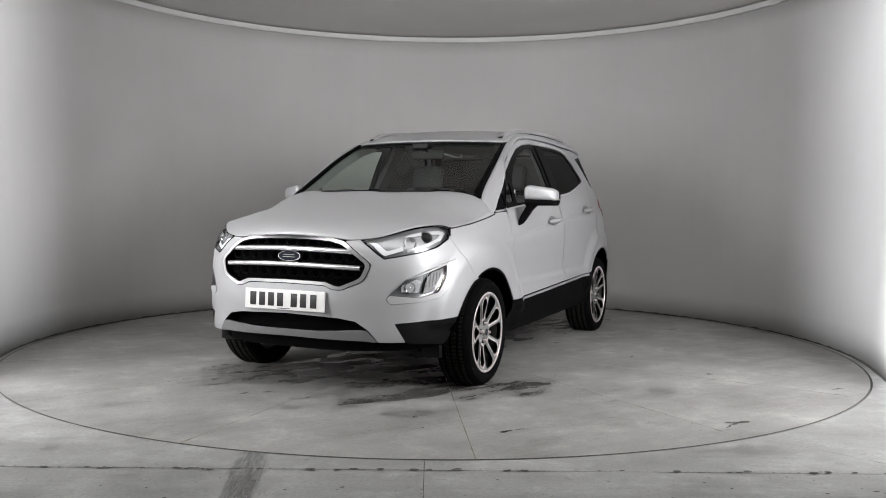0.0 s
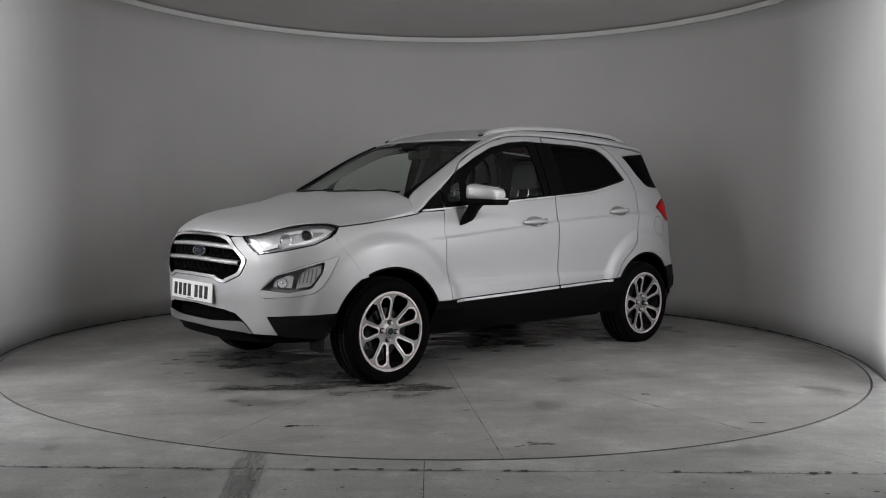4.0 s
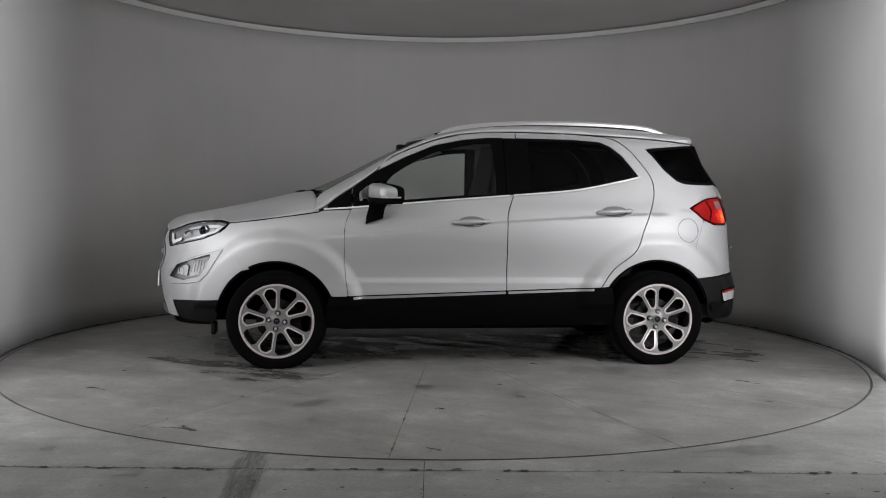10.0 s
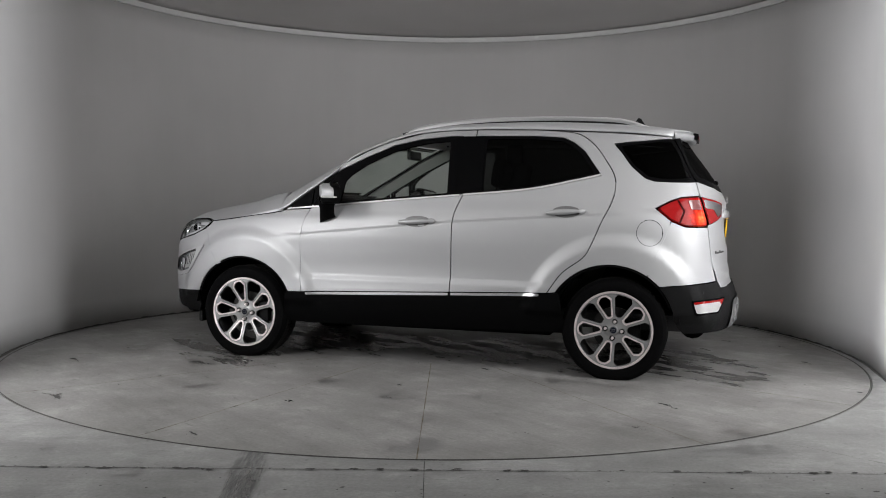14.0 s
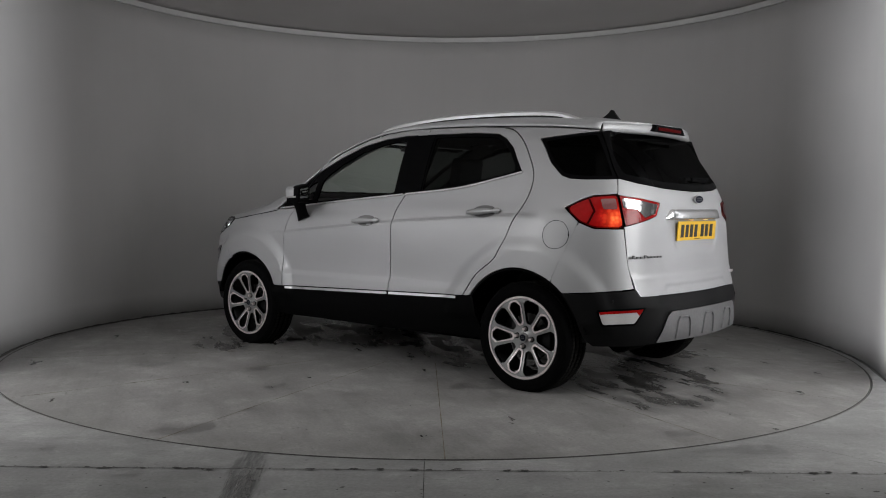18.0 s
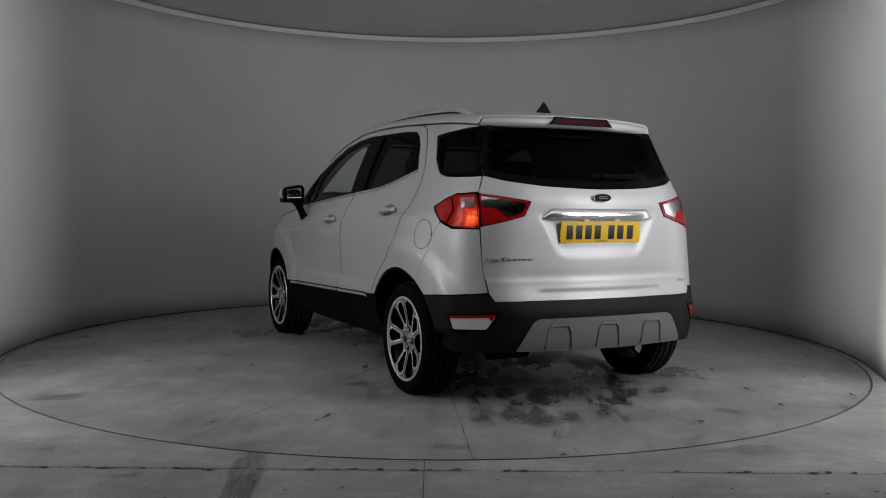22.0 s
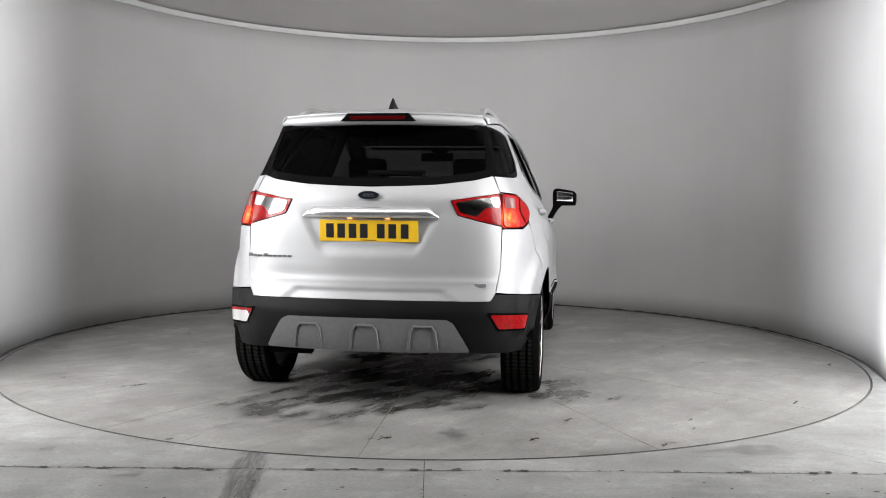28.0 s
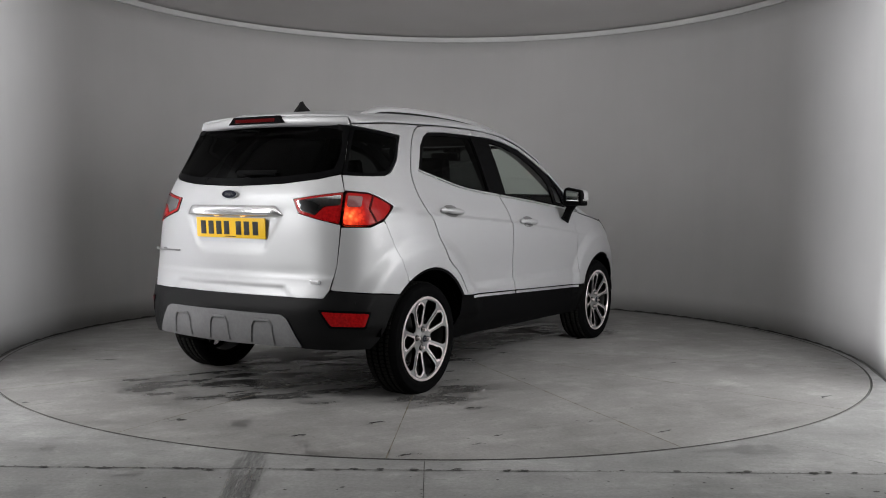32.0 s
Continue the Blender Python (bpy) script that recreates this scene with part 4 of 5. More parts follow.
def build_car():
    car = new("car")
    tagged(car, "silver compact five-door crossover car with black lower cladding", "car")
    bulb = body(np.array([-1.812]), np.array([0.995]))[0]
    lit = lit_lens("lit_tail_lens", (0.22, 0.004, 0.005), bulb, 0.125, 4.4, 0.15)
    for side in (1, -1):
        # front wing
        af = arc(*ARCH_F, AR, 154.5, 59.5, 24)
        wing = [DOOR_FRONT[0]] + DOOR_FRONT[1:] + [(0.965, 1.014)] + HOOD_LINE[::-1][1:] + [(1.625, 0.872)] + af[::-1] + [(0.905, 0.466)]
        panel("front_wing", wing, PAINT, car, side=side, gap=0.001, r=0.006, step=0.016)
        panel("seam_backing", [(1.64, 0.885), (1.60, 0.885), (1.43, 0.64), (1.47, 0.63)], PAINT, car, side=side, gap=0.0, lift=-0.0012, flange=0.0, r=0.0, step=0.02)
        # doors: skin with a window opening
        door_f_out = curve2(DOOR_FRONT, 4) + [(0.785, 1.048), (0.628, 1.272)] + [(0.575, 1.338), (0.425, 1.416), (0.239, 1.488), (0.047, 1.536), (-0.145, 1.554), (-0.322, 1.556)] + curve2(DOOR_SPLIT, 4)[::-1][1:]
        glass_f = [(0.775, 1.044), (0.227, 1.092), (-0.235, 1.130)] + GLASS_F_TOP[:6] + [(0.70, 1.220), (0.778, 1.165)]
        door = panel("front_door", door_f_out, PAINT, car, [glass_f], side=side, r=0.008, step=0.012, label="silver front door with a clear window")
        panel("door_glass", glass_f, CLEAR, door, gap=-0.004, lift=-0.008, flange=0, side=side, r=0.01)
        # black frame round the glass and the sail panel ahead of it
        inner = [(0.575, 1.074), (0.227, 1.104), (-0.170, 1.137), (-0.150, 1.482), (-0.03, 1.474), (0.055, 1.460), (0.239, 1.412), (0.400, 1.335), (0.515, 1.258), (0.555, 1.215)]
        quarter_hole = [(0.735, 1.078), (0.625, 1.087), (0.610, 1.215), (0.665, 1.195), (0.738, 1.140)]
        panel("window_frame", glass_f, GLOSS, door, [inner, quarter_hole], gap=0.0, lift=-0.0045, flange=0.012, side=side, r=0.012)
        panel("quarter_light", [(0.957, 1.028), (0.787, 1.042), (0.785, 1.163), (0.917, 1.068)], GLOSS, car, side=side, gap=0.001, lift=-0.006, r=0.006, label="black sail panel at the foot of the screen pillar")
        # rear door
        glass_r = [(-0.312, 1.134), (-0.697, 1.170), (-0.997, 1.228), (-1.150, 1.262), (-1.045, 1.404), (-0.973, 1.462), (-0.901, 1.494), (-0.709, 1.508), (-0.305, 1.512)]
        door_r_out = curve2(DOOR_SPLIT, 4) + [(-0.355, 1.556), (-0.715, 1.550)] + curve2(DOOR_REAR, 4)[::-1]
        rdoor = panel("rear_door", door_r_out, PAINT, car, [glass_r], side=side, r=0.006, step=0.012, label="silver rear door with a dark privacy window")
        panel("door_glass", glass_r, PRIVACY, rdoor, gap=-0.004, lift=-0.008, flange=0, side=side, r=0.03)
        panel("window_frame", [(-0.236, 1.125), (-0.402, 1.139), (-0.385, 1.511), (-0.236, 1.512)], GLOSS, rdoor, gap=0.0, lift=0.0015, flange=0.01, side=side, r=0.004, label="gloss black pillar trim")
        innr = [(-0.41, 1.150), (-0.697, 1.182), (-0.997, 1.240), (-1.115, 1.268), (-1.025, 1.388), (-0.958, 1.445), (-0.89, 1.476), (-0.709, 1.490), (-0.40, 1.494)]
        panel("window_seal", glass_r, GLOSS, rdoor, [innr], gap=0.0, lift=-0.0045, flange=0.01, side=side, r=0.02)
        # chrome strip along the waist
        belt = resampled_curve(BELT, 90)
        for keep, owner in ((belt[:, 0] > -0.268, door), (belt[:, 0] < -0.278, rdoor)):
            c = belt[keep]
            o = [tuple(p) for p in c + (0, 0.004)] + [tuple(p) for p in (c - (0, 0.006))[::-1]]
            panel("waist_strip", o, SATINCHROME, owner, gap=0.0, lift=0.005, flange=0.008, side=side, r=0, step=0.03, label="chrome waist strip")
        # chrome-topped strip at the foot of the doors
        for s0, s1, owner in ((0.775, -0.216, door), (-0.232, -0.805, rdoor)):
            n = 24
            ss = [s0 + (s1 - s0) * i / n for i in range(n + 1)]
            o = [(s, sill_z(s) - 0.004) for s in ss] + [(s, sill_z(s) - 0.020) for s in ss[::-1]]
            panel("sill_strip", o, SATINCHROME, owner, gap=0.0, lift=0.004, flange=0.015, side=side, r=0.008, step=0.03, label="satin chrome strip")
        # rear quarter
        ar = arc(*ARCH_R, AR + 0.004, 33.5, 124.0, 24)
        qglass = [(-1.861, 1.216), (-1.74, 1.213), (-1.603, 1.213), (-1.50, 1.218), (-1.44, 1.236), (-1.345, 1.312), (-1.279, 1.398), (-1.228, 1.452), (-1.327, 1.462), (-1.543, 1.478), (-1.664, 1.484)]
        quarter = [(-0.915, 0.526), DOOR_REAR[0]] + curve2(DOOR_REAR, 4)[1:-1] + [(-0.901, 1.538), (-1.05, 1.534), (-1.35, 1.516), (-1.66, 1.496)] + [(-1.655, 1.484)] + qglass[-2:0:-1] + [(-1.852, 1.216), (-1.842, 1.130)] + \
                  [(-1.669, 1.120), (-1.60, 1.098), (-1.502, 1.052), (-1.597, 0.976)] + arc(ARCH_R[0], ARCH_R[1], AR + 0.004, 124.0, 33.5, 24)
        q = panel("rear_quarter", quarter, PAINT, car, side=side, r=0.004, step=0.03)
        panel("quarter_glass", qglass, REARGLASS, car, side=side, gap=0.002, lift=-0.004, r=0.012, label="dark wrap-round quarter glass")
        panel("glass_edge", qglass, GLOSS, car, [[(-1.80, 1.235), (-1.60, 1.232), (-1.46, 1.25), (-1.37, 1.318), (-1.30, 1.40), (-1.275, 1.436), (-1.54, 1.462), (-1.64, 1.464)]], side=side, gap=0.002, lift=-0.002, r=0.012)
        if side > 0:
            panel("fuel_flap", arc(-1.466, 0.903, 0.0800, 0, 350, 35), VOID, q, [arc(-1.466, 0.903, 0.0772, 0, 350, 35)], gap=0.0, lift=0.0012, flange=0.0, r=0, step=0.02, label="dark gap round the fuel flap")
            panel("flap_notch", arc(-1.540, 0.903, 0.008, 90, 270, 10), VOID, q, gap=0.0, lift=0.0012, flange=0.0, r=0, step=0.006)
        # painted corner of the rear bumper
        corner = [(-1.597, 0.974), (-1.687, 0.940), (-1.872, 0.940), (-1.897, 0.738), (-1.933, 0.612), (-1.849, 0.604), (-1.621, 0.588), (-1.535, 0.580)] + arc(*ARCH_R, AR + 0.004, 137.5, 124.0, 6)
        panel("bumper_corner", corner, PAINT, car, side=side, r=0.005, step=0.03)
        foot = corner[-1]
        panel("seam_backing", [(-1.585, 0.958), (-1.618, 0.952), (foot[0] - 0.02, foot[1] + 0.012), (foot[0] + 0.02, foot[1] + 0.012)], PAINT, car, side=side, gap=0.0, lift=-0.0012, flange=0.0, r=0.0, step=0.02)
        # tail lamps: outer on the quarter, inner on the tailgate
        lamp = panel("tail_lamp", TAIL_OUT, lit, car, side=side, gap=0.003, lift=0.004, r=0.030, step=0.025, flange=0.02, label="lit red tail lamp")
        panel("lamp_rim", TAIL_OUT, REDDARK, lamp, [shrink(np.array(TAIL_OUT), 0.010).tolist()], side=side, gap=0.003, lift=0.0055, r=0.030, step=0.025, flange=0.004, hole_r=0.026)
        # dark divider inside the lens, ahead of the lit cells
        panel("lamp_divider", [(-1.640, 1.100), (-1.652, 1.102), (-1.690, 1.035), (-1.655, 0.962), (-1.643, 0.964), (-1.676, 1.035)], REDDARK, lamp, side=side, gap=0, lift=0.0062, r=0.004, step=0.02, flange=0.002)
        panel("lamp_window", [(-1.715, 1.100), (-1.820, 1.104), (-1.832, 1.045), (-1.735, 1.045)], PINKLENS, lamp, side=side, gap=0, lift=0.0065, r=0.012, flange=0.003, label="clear lamp window")
        # black lower cladding
        sill = [(0.93, sill_z(0.93) - 0.002), (-0.93, sill_z(-0.93) - 0.002), (-0.97, 0.27), (-0.70, 0.272), (0.85, 0.255), (0.97, 0.26)]
        panel("sill_cladding", sill, PLASTIC, car, side=side, gap=0.001, lift=0.003, r=0.01, label="black plastic sill cladding")
        # edges of the wheel arches and the dark liners inside
        for c, a0, a1, rr in ((ARCH_F, 160, 20, AR), (ARCH_R, 160, 24, AR + 0.004)):
            outer, innerr = arc(*c, rr, a0, a1, 40), arc(*c, rr - 0.012, a1, a0, 40)
            panel("arch_lip", outer + innerr, PLASTIC, car, side=side, gap=0.0, lift=-0.004, flange=0.05, r=0, step=0.03)
            wx = 1.2595 if c is ARCH_F else -1.2595
            rows = []
            for k in range(33):
                a = radians(8 + 164 * k / 32)
                rows.append([(wx + (rr + 0.004) * math.cos(a) * (1.0), side * yy, 0.305 + (rr + 0.004) * math.sin(a)) for yy in (0.835, 0.72, 0.60)] + [(wx, side * 0.60, 0.305)])
            grid("arch_liner", rows, VOID, car)
        # black lower corner of the front bumper
        low = [(2.035, 0.418), (1.63, 0.438)] + arc(*ARCH_F, AR, 20.0, 4, 8) + [(1.69, 0.283), (1.93, 0.304), (1.968, 0.316)]
        panel("bumper_lower", low, BUMPERPLASTIC, car, side=side, gap=0.001, lift=-0.004, r=0.008, label="black plastic lower bumper")
        # head lamp: dark bowl, reflectors, clear lens
        outline = curve2(LAMP_TOP, 3)[:-1] + LAMP_LOW[:-1]
        hl = panel("head_lamp", outline, LENS, car, side=side, gap=0.002, lift=0.003, r=0.006, step=0.025, flange=0.0, label="clear-lensed head lamp")
        panel("bezel", outline, GLOSS, hl, [[(2.212, 0.868), (2.10, 0.881), (1.95, 0.915), (1.80, 0.935), (1.670, 0.939), (1.604, 0.921), (1.673, 0.866), (1.76, 0.830), (1.90, 0.801), (2.090, 0.772), (2.122, 0.794)]], side=side, gap=0.0, lift=0.001, flange=0.006, r=0.008, step=0.03)
        panel("reflector", outline, LAMPGREY, hl, side=side, gap=0.0, lift=-0.024, flange=-0.022, r=0.008, step=0.03)
        panel("light_guide", [(2.18, 0.862), (2.13, 0.856), (2.075, 0.812), (1.98, 0.835), (1.975, 0.815), (2.085, 0.786), (2.108, 0.798)], GUIDEWHITE, hl, side=side, gap=0, lift=-0.012, flange=0.02, r=0.006, step=0.02, label="bright light guide")
        panel("inner_reflector", [(2.12, 0.868), (1.97, 0.895), (1.965, 0.845), (2.06, 0.825)], REFLECTOR, hl, side=side, gap=0, lift=-0.035, flange=0.01, r=0.01, step=0.02)
        panel("upper_guide", [(1.955, 0.900), (1.80, 0.922), (1.67, 0.926), (1.625, 0.912), (1.69, 0.872), (1.80, 0.838), (1.955, 0.806), (1.948, 0.823), (1.81, 0.852), (1.71, 0.884), (1.675, 0.905), (1.80, 0.905), (1.945, 0.885)],
              REFLECTOR, hl, side=side, gap=0, lift=-0.02, flange=0.02, r=0.004, step=0.02, label="silver reflector surround")
        c = body(np.array([1.80]), np.array([0.874]))[0]
        for rad, mat_, dx in ((0.040, CHROME, 0.0), (0.031, GLOSS, 0.010)):
            ob = lathe("projector", [(rad * 0.99, -0.03), (rad, 0.0), (rad * 0.85, 0.008), (rad * 0.55, 0.018 if mat_ is GLOSS else 0.004), (0.001, 0.024 if mat_ is GLOSS else 0.004)], mat_, hl, "round projector lamp", 28)
            ob.matrix_basis = Matrix.Translation((c[0] - 0.022 + dx * 0.7, side * (c[1] - 0.028 + dx * 0.7), c[2])) @ pose(0, 0, 0, 0, 0, -52 if side > 0 else -128)
        c = body(np.array([1.93]), np.array([0.850]))[0]
        ob = lathe("lamp_bowl", [(0.036, -0.006), (0.036, 0.002), (0.032, 0.0), (0.027, -0.012), (0.014, -0.022), (0.001, -0.024)], CHROME, hl, "chrome reflector bowl", 28)
        ob.matrix_basis = Matrix.Translation((c[0] - 0.014, side * (c[1] - 0.012), c[2])) @ pose(0, 0, 0, 0, 0, -45 if side > 0 else -135)
        # fog lamp pocket
        fog = panel("fog_lamp", FOG_OUT, FOGTRIM, car, [FOG_IN], side=side, gap=0.001, lift=0.003, r=0.02, step=0.025, flange=0.015, label="silver fog lamp surround with clear lamps", hole_r=0.012)
        panel("fog_bowl", FOG_IN, LAMPGREY, fog, side=side, gap=0.0, lift=-0.030, r=0.012, step=0.03, flange=-0.02)
        panel("lens", FOG_IN, LENS, fog, side=side, gap=0.0, lift=-0.002, r=0.012, step=0.03, flange=0)
        panel("indicator", [(1.704, 0.720), (1.716, 0.668), (1.776, 0.592), (1.868, 0.576), (1.848, 0.640), (1.81, 0.694)], AMBER, fog, side=side, gap=0.004, lift=-0.012, r=0.012, step=0.02, label="ribbed clear indicator")
        panel("fog_reflector", [(1.884, 0.580), (2.0, 0.586), (1.995, 0.630), (1.90, 0.662), (1.868, 0.650)], REFLECTOR, fog, side=side, gap=0.004, lift=-0.016, r=0.012, step=0.02)
        c = body(np.array([1.945]), np.array([0.612]))[0]
        ob = lathe("fog_bulb", [(0.030, -0.004), (0.030, 0.003), (0.026, 0.002), (0.019, -0.010), (0.008, -0.014), (0.006, -0.002), (0.001, 0.0)], CHROME, fog, "round chrome fog lamp bowl", 24)
        ob.matrix_basis = Matrix.Translation((c[0] - 0.012, side * (c[1] - 0.009), c[2])) @ pose(0, 0, 0, 0, 0, -45 if side > 0 else -135)
        for k in range(5):
            s0 = 1.752 + 0.022 * k
            panel("rib", [(s0, 0.612), (s0 + 0.006, 0.610), (s0 - 0.010, 0.690), (s0 - 0.016, 0.690)], LAMPGREY, fog, side=side, gap=0, lift=-0.0095, r=0, step=0.02, flange=0.002)
        # screen pillar and roof side
        a = on(paired(SIDE_LINE))
        b = paired(ROOF_EDGE)
        rows = []
        for t in np.linspace(0, 1, 7):
            p = a + (b - a) * t
            p = p + np.array([0, 0.005, 0.005]) * 4 * t * (1 - t)
            rows.append(mirror(p, side))
        grid("roof_side", np.array(rows).swapaxes(0, 1), PAINT, car, thick=0.01, flip=side < 0, label="silver screen pillar and roof side")
        gasket = [mirror(p + (0.004, -0.010, 0.005), side) for p in catmull(ROOF_EDGE[1:7], 6)]
        sweep("screen_gasket", gasket, [(-0.011, -0.006), (0.011, -0.006), (0.009, 0.004), (-0.009, 0.004)], PLASTIC, car, "black gasket beside the windscreen")
        # door mirror
        build_mirror(car, side)
        # door handles
        for s0, s1, z0, z1, owner in ((0.132, -0.118, 0.945, 0.955, door), (-0.832, -1.080, 1.017, 1.031, rdoor)):
            # flat grey oval paints the shade of a hollow behind the handle
            h = panel("handle_cup_shade", [((s0 + s1) / 2 + 0.090 * math.cos(a_), (z0 + z1) / 2 + 0.036 * math.sin(a_)) for a_ in np.linspace(0, 2 * math.pi, 25)[:-1]],
                      ALLOYDARK, owner, side=side, gap=0, lift=0.0015, flange=0, r=0, step=0.02)
            rows = []
            for i in range(17):
                t = i / 16
                s, z = s0 + (s1 - s0) * t, z0 + (z1 - z0) * t
                w = 0.006 + 0.013 * math.sin(math.pi * min(1, t * 1.15 + 0.02)) ** 0.6 if t < 0.86 else 0.019 * math.sqrt(max(0.05, 1 - ((t - 0.86) / 0.145) ** 2))
                base = body(np.array([s]), np.array([z]))[0]
                lift_ = 0.010 + 0.032 * math.sin(math.pi * min(max(t, 0.02), 0.98)) ** 0.5
                rows.append([(base[0], side * (base[1] + lift_ * 0.55 + 0.5 * lift_ * math.cos(q)), base[2] + w * math.sin(q)) for q in np.linspace(-math.pi * 0.72, math.pi * 0.72, 11)])
            grid("handle", rows, PAINT, owner, flip=side > 0, label="silver door handle")

    # tailgate with a recess for the plate
    def gate_fn(u, v):
        p = body(u, v)
        hw = 0.262 + (v - 0.813) * 0.567
        k = smooth(hw + 0.024, hw - 0.036, u - SR) * smooth(0.785, 0.845, v) * smooth(1.035, 0.985, v)
        crease = 0.007 * smooth(0.70, 0.66, v)
        # shallow scallop along the foot
        foot = smooth(0.50 - (v - 0.57) * 1.3, 0.42 - (v - 0.57) * 1.3, u - SR) * smooth(0.640, 0.612, v)
        p[..., 0] = p[..., 0] + 0.011 * k - crease + 0.008 * foot
        return p

    gate_out = [(SR, 1.152)] + GLASS_LOW[::-1][1:] + [(-1.844, 1.130)] + [(-1.842, 1.126)] + TAIL_IN[1:-1] + [(-1.876, 0.950), (-1.897, 0.738), (-1.933, 0.612), (-1.965, 0.572), (SR, 0.572)]
    gate = panel("tailgate", gate_out, PAINT, car, both=True, r=0.004, step=0.022, gap=0.0, fn=gate_fn, label="silver tailgate with a recessed plate pocket")
    for side in (1, -1):
        inner = panel("tail_lamp", TAIL_IN, CELLRED, gate, side=side, gap=0.003, lift=0.004, r=0.014, step=0.025, flange=0.02, label="red tail lamp on the tailgate")
        panel("lamp_rim", TAIL_IN, REDDARK, inner, [shrink(np.array(TAIL_IN), 0.007).tolist()], side=side, gap=0.003, lift=0.0055, r=0.012, step=0.025, flange=0.004, hole_r=0.010)
        shape = [(-1.868, 1.106), (-2.03, 1.091), (-2.157, 1.074), (-2.128, 1.024), (-2.035, 1.000), (-1.978, 1.046), (-1.873, 1.054)]
        ob = panel("lamp_window", shape, LAMPCHROME, gate, side=side, gap=0, lift=0.0065, r=0.01, flange=0.003, label="chrome-lined clear lamp window")
        panel("red_cell", [(-1.875, 1.047), (-1.968, 1.040), (-2.022, 0.992), (-1.893, 0.965)], CELLRED, gate, side=side, gap=0, lift=0.0065, r=0.01, flange=0.003, label="bright red lamp cell")
    panel("rear_window", [(SR, 1.156)] + [(s, z + 0.003) for s, z in GLASS_LOW[::-1][1:]] + [(-1.665, 1.482), (-2.10, 1.500), (SR, 1.512)], REARGLASS, gate, both=True, r=0.0, gap=0.0, lift=0.0, step=0.035, label="dark tinted rear window")
    panel("window_border", [(SR, 1.157)] + [(s, z + 0.004) for s, z in GLASS_LOW[::-1][1:]] + [(-1.668, 1.484), (-2.10, 1.502), (SR, 1.514)], GLOSS, gate,
          [[(SR + 0.0005, 1.195), (-2.455, 1.197), (-2.275, 1.204), (-2.03, 1.228), (-1.925, 1.245), (-1.755, 1.455), (-2.10, 1.475), (SR + 0.0005, 1.485)]], both=True, r=0.0, gap=0.0, lift=0.003, flange=0.0, step=0.035)
    # bright handle bar, badge, plate, lettering as bars
    rows = []
    for i in range(33):
        y = -0.362 + 0.724 * i / 32
        s = SR + abs(y)
        e = max(0.0, 1 - (abs(y) / 0.364) ** 8)
        h = 0.058 * min(1.0, (0.366 - abs(y)) / 0.055) + 0.004
        x = body(np.array([s]), np.array([1.02]))[0][0]
        rows.append([(x + 0.02, y, 0.990), (x - 0.022 * e, y, 0.992), (x - 0.034 * e, y, 0.992 + 0.10 * h), (x - 0.026 * e, y, 0.992 + 0.55 * h), (x - 0.012 * e, y, 0.992 + 0.90 * h), (x + 0.02, y, 0.992 + h)])
    grid("gate_handle", rows, BARCHROME, gate, label="bright chrome tailgate bar")
    oval(gate, "badge", pose(-1.909, 0, 1.108, 0, 0, 180), 0.118, 0.046, BADGE, RIMFACE)
    for y in (-0.10, 0.10):
        part("plate_lamp", box_bm(-1.926, -1.910, y - 0.012, y + 0.012, 0.9855, 0.9905, 0.0015), PLATELAMP, gate, "small lit plate lamp")
    plate(gate, "rear_plate", PLATEYELLOW, -1.910, 0.924, 4, 0.52, 0.111, -1)
    bm = bmesh.new()
    for k in range(9):
        y = 0.66 - 0.028 * k - (0.006 if k > 2 else 0)
        x = body(np.array([SR + y]), np.array([0.786]))[0][0]
        add_box(bm, x - 0.003, x + 0.006, y - 0.011, y + 0.009, 0.779, 0.789 + (0.007 if k in (0, 3) else 0))
    part("lettering", bm, ALLOYDARK, gate, "row of chrome bars")
    x = body(np.array([SR + 0.56]), np.array([0.655]))[0][0]
    part("nameplate", box_bm(x - 0.005, x + 0.006, -0.61, -0.49, 0.645, 0.662, 0.002), SATINCHROME, gate, "small chrome bar")
    # rear wiper
    bm = bmesh.new()
    add_box(bm, -1.845, -1.79, -0.085, 0.025, 1.195, 1.240, 0.014)
    add_rod(bm, (-1.845, -0.04, 1.224), (-1.840, -0.27, 1.216), 0.013, 8, 0.007)
    add_box(bm, -1.852, -1.836, -0.285, -0.05, 1.224, 1.240, 0.003)
    part("rear_wiper", bm, PLASTIC, gate, "black rear wiper")
    # rear bumper and its skid plate
    bump = [(SR, 0.570), (-1.965, 0.568), (-1.935, 0.606), (-1.849, 0.600), (-1.621, 0.585), (-1.532, 0.578)] + arc(*ARCH_R, AR + 0.004, 137.0, 171, 12) + [(-1.645, 0.335), (-1.69, 0.296), (-2.0, 0.305), (-2.2, 0.315), (SR, 0.315)]

    def bump_fn(u, v):
        p = body(u, v)
        p[..., 0] = p[..., 0] - 0.012 * smooth(0.60, 0.50, v) * smooth(-1.7, -1.95, u)
        return p

    bumper = panel("rear_bumper", bump, BUMPERPLASTIC, car, both=True, r=0.006, gap=0.0, lift=0.004, fn=bump_fn, label="black plastic rear bumper")
    panel("skid_plate", [(SR, 0.482), (-2.20, 0.480), (-2.165, 0.462), (-2.075, 0.318), (SR, 0.312)], SKIDREAR, bumper, both=True, r=0.012, gap=0.0, lift=0.014, flange=0.012, fn=bump_fn, label="grey skid plate")
    for y in (-0.30, 0.0, 0.30):
        path = [(-0.074, 0.325), (-0.062, 0.42), (-0.045, 0.444), (0.045, 0.444), (0.062, 0.42), (0.074, 0.325)]
        pts = []
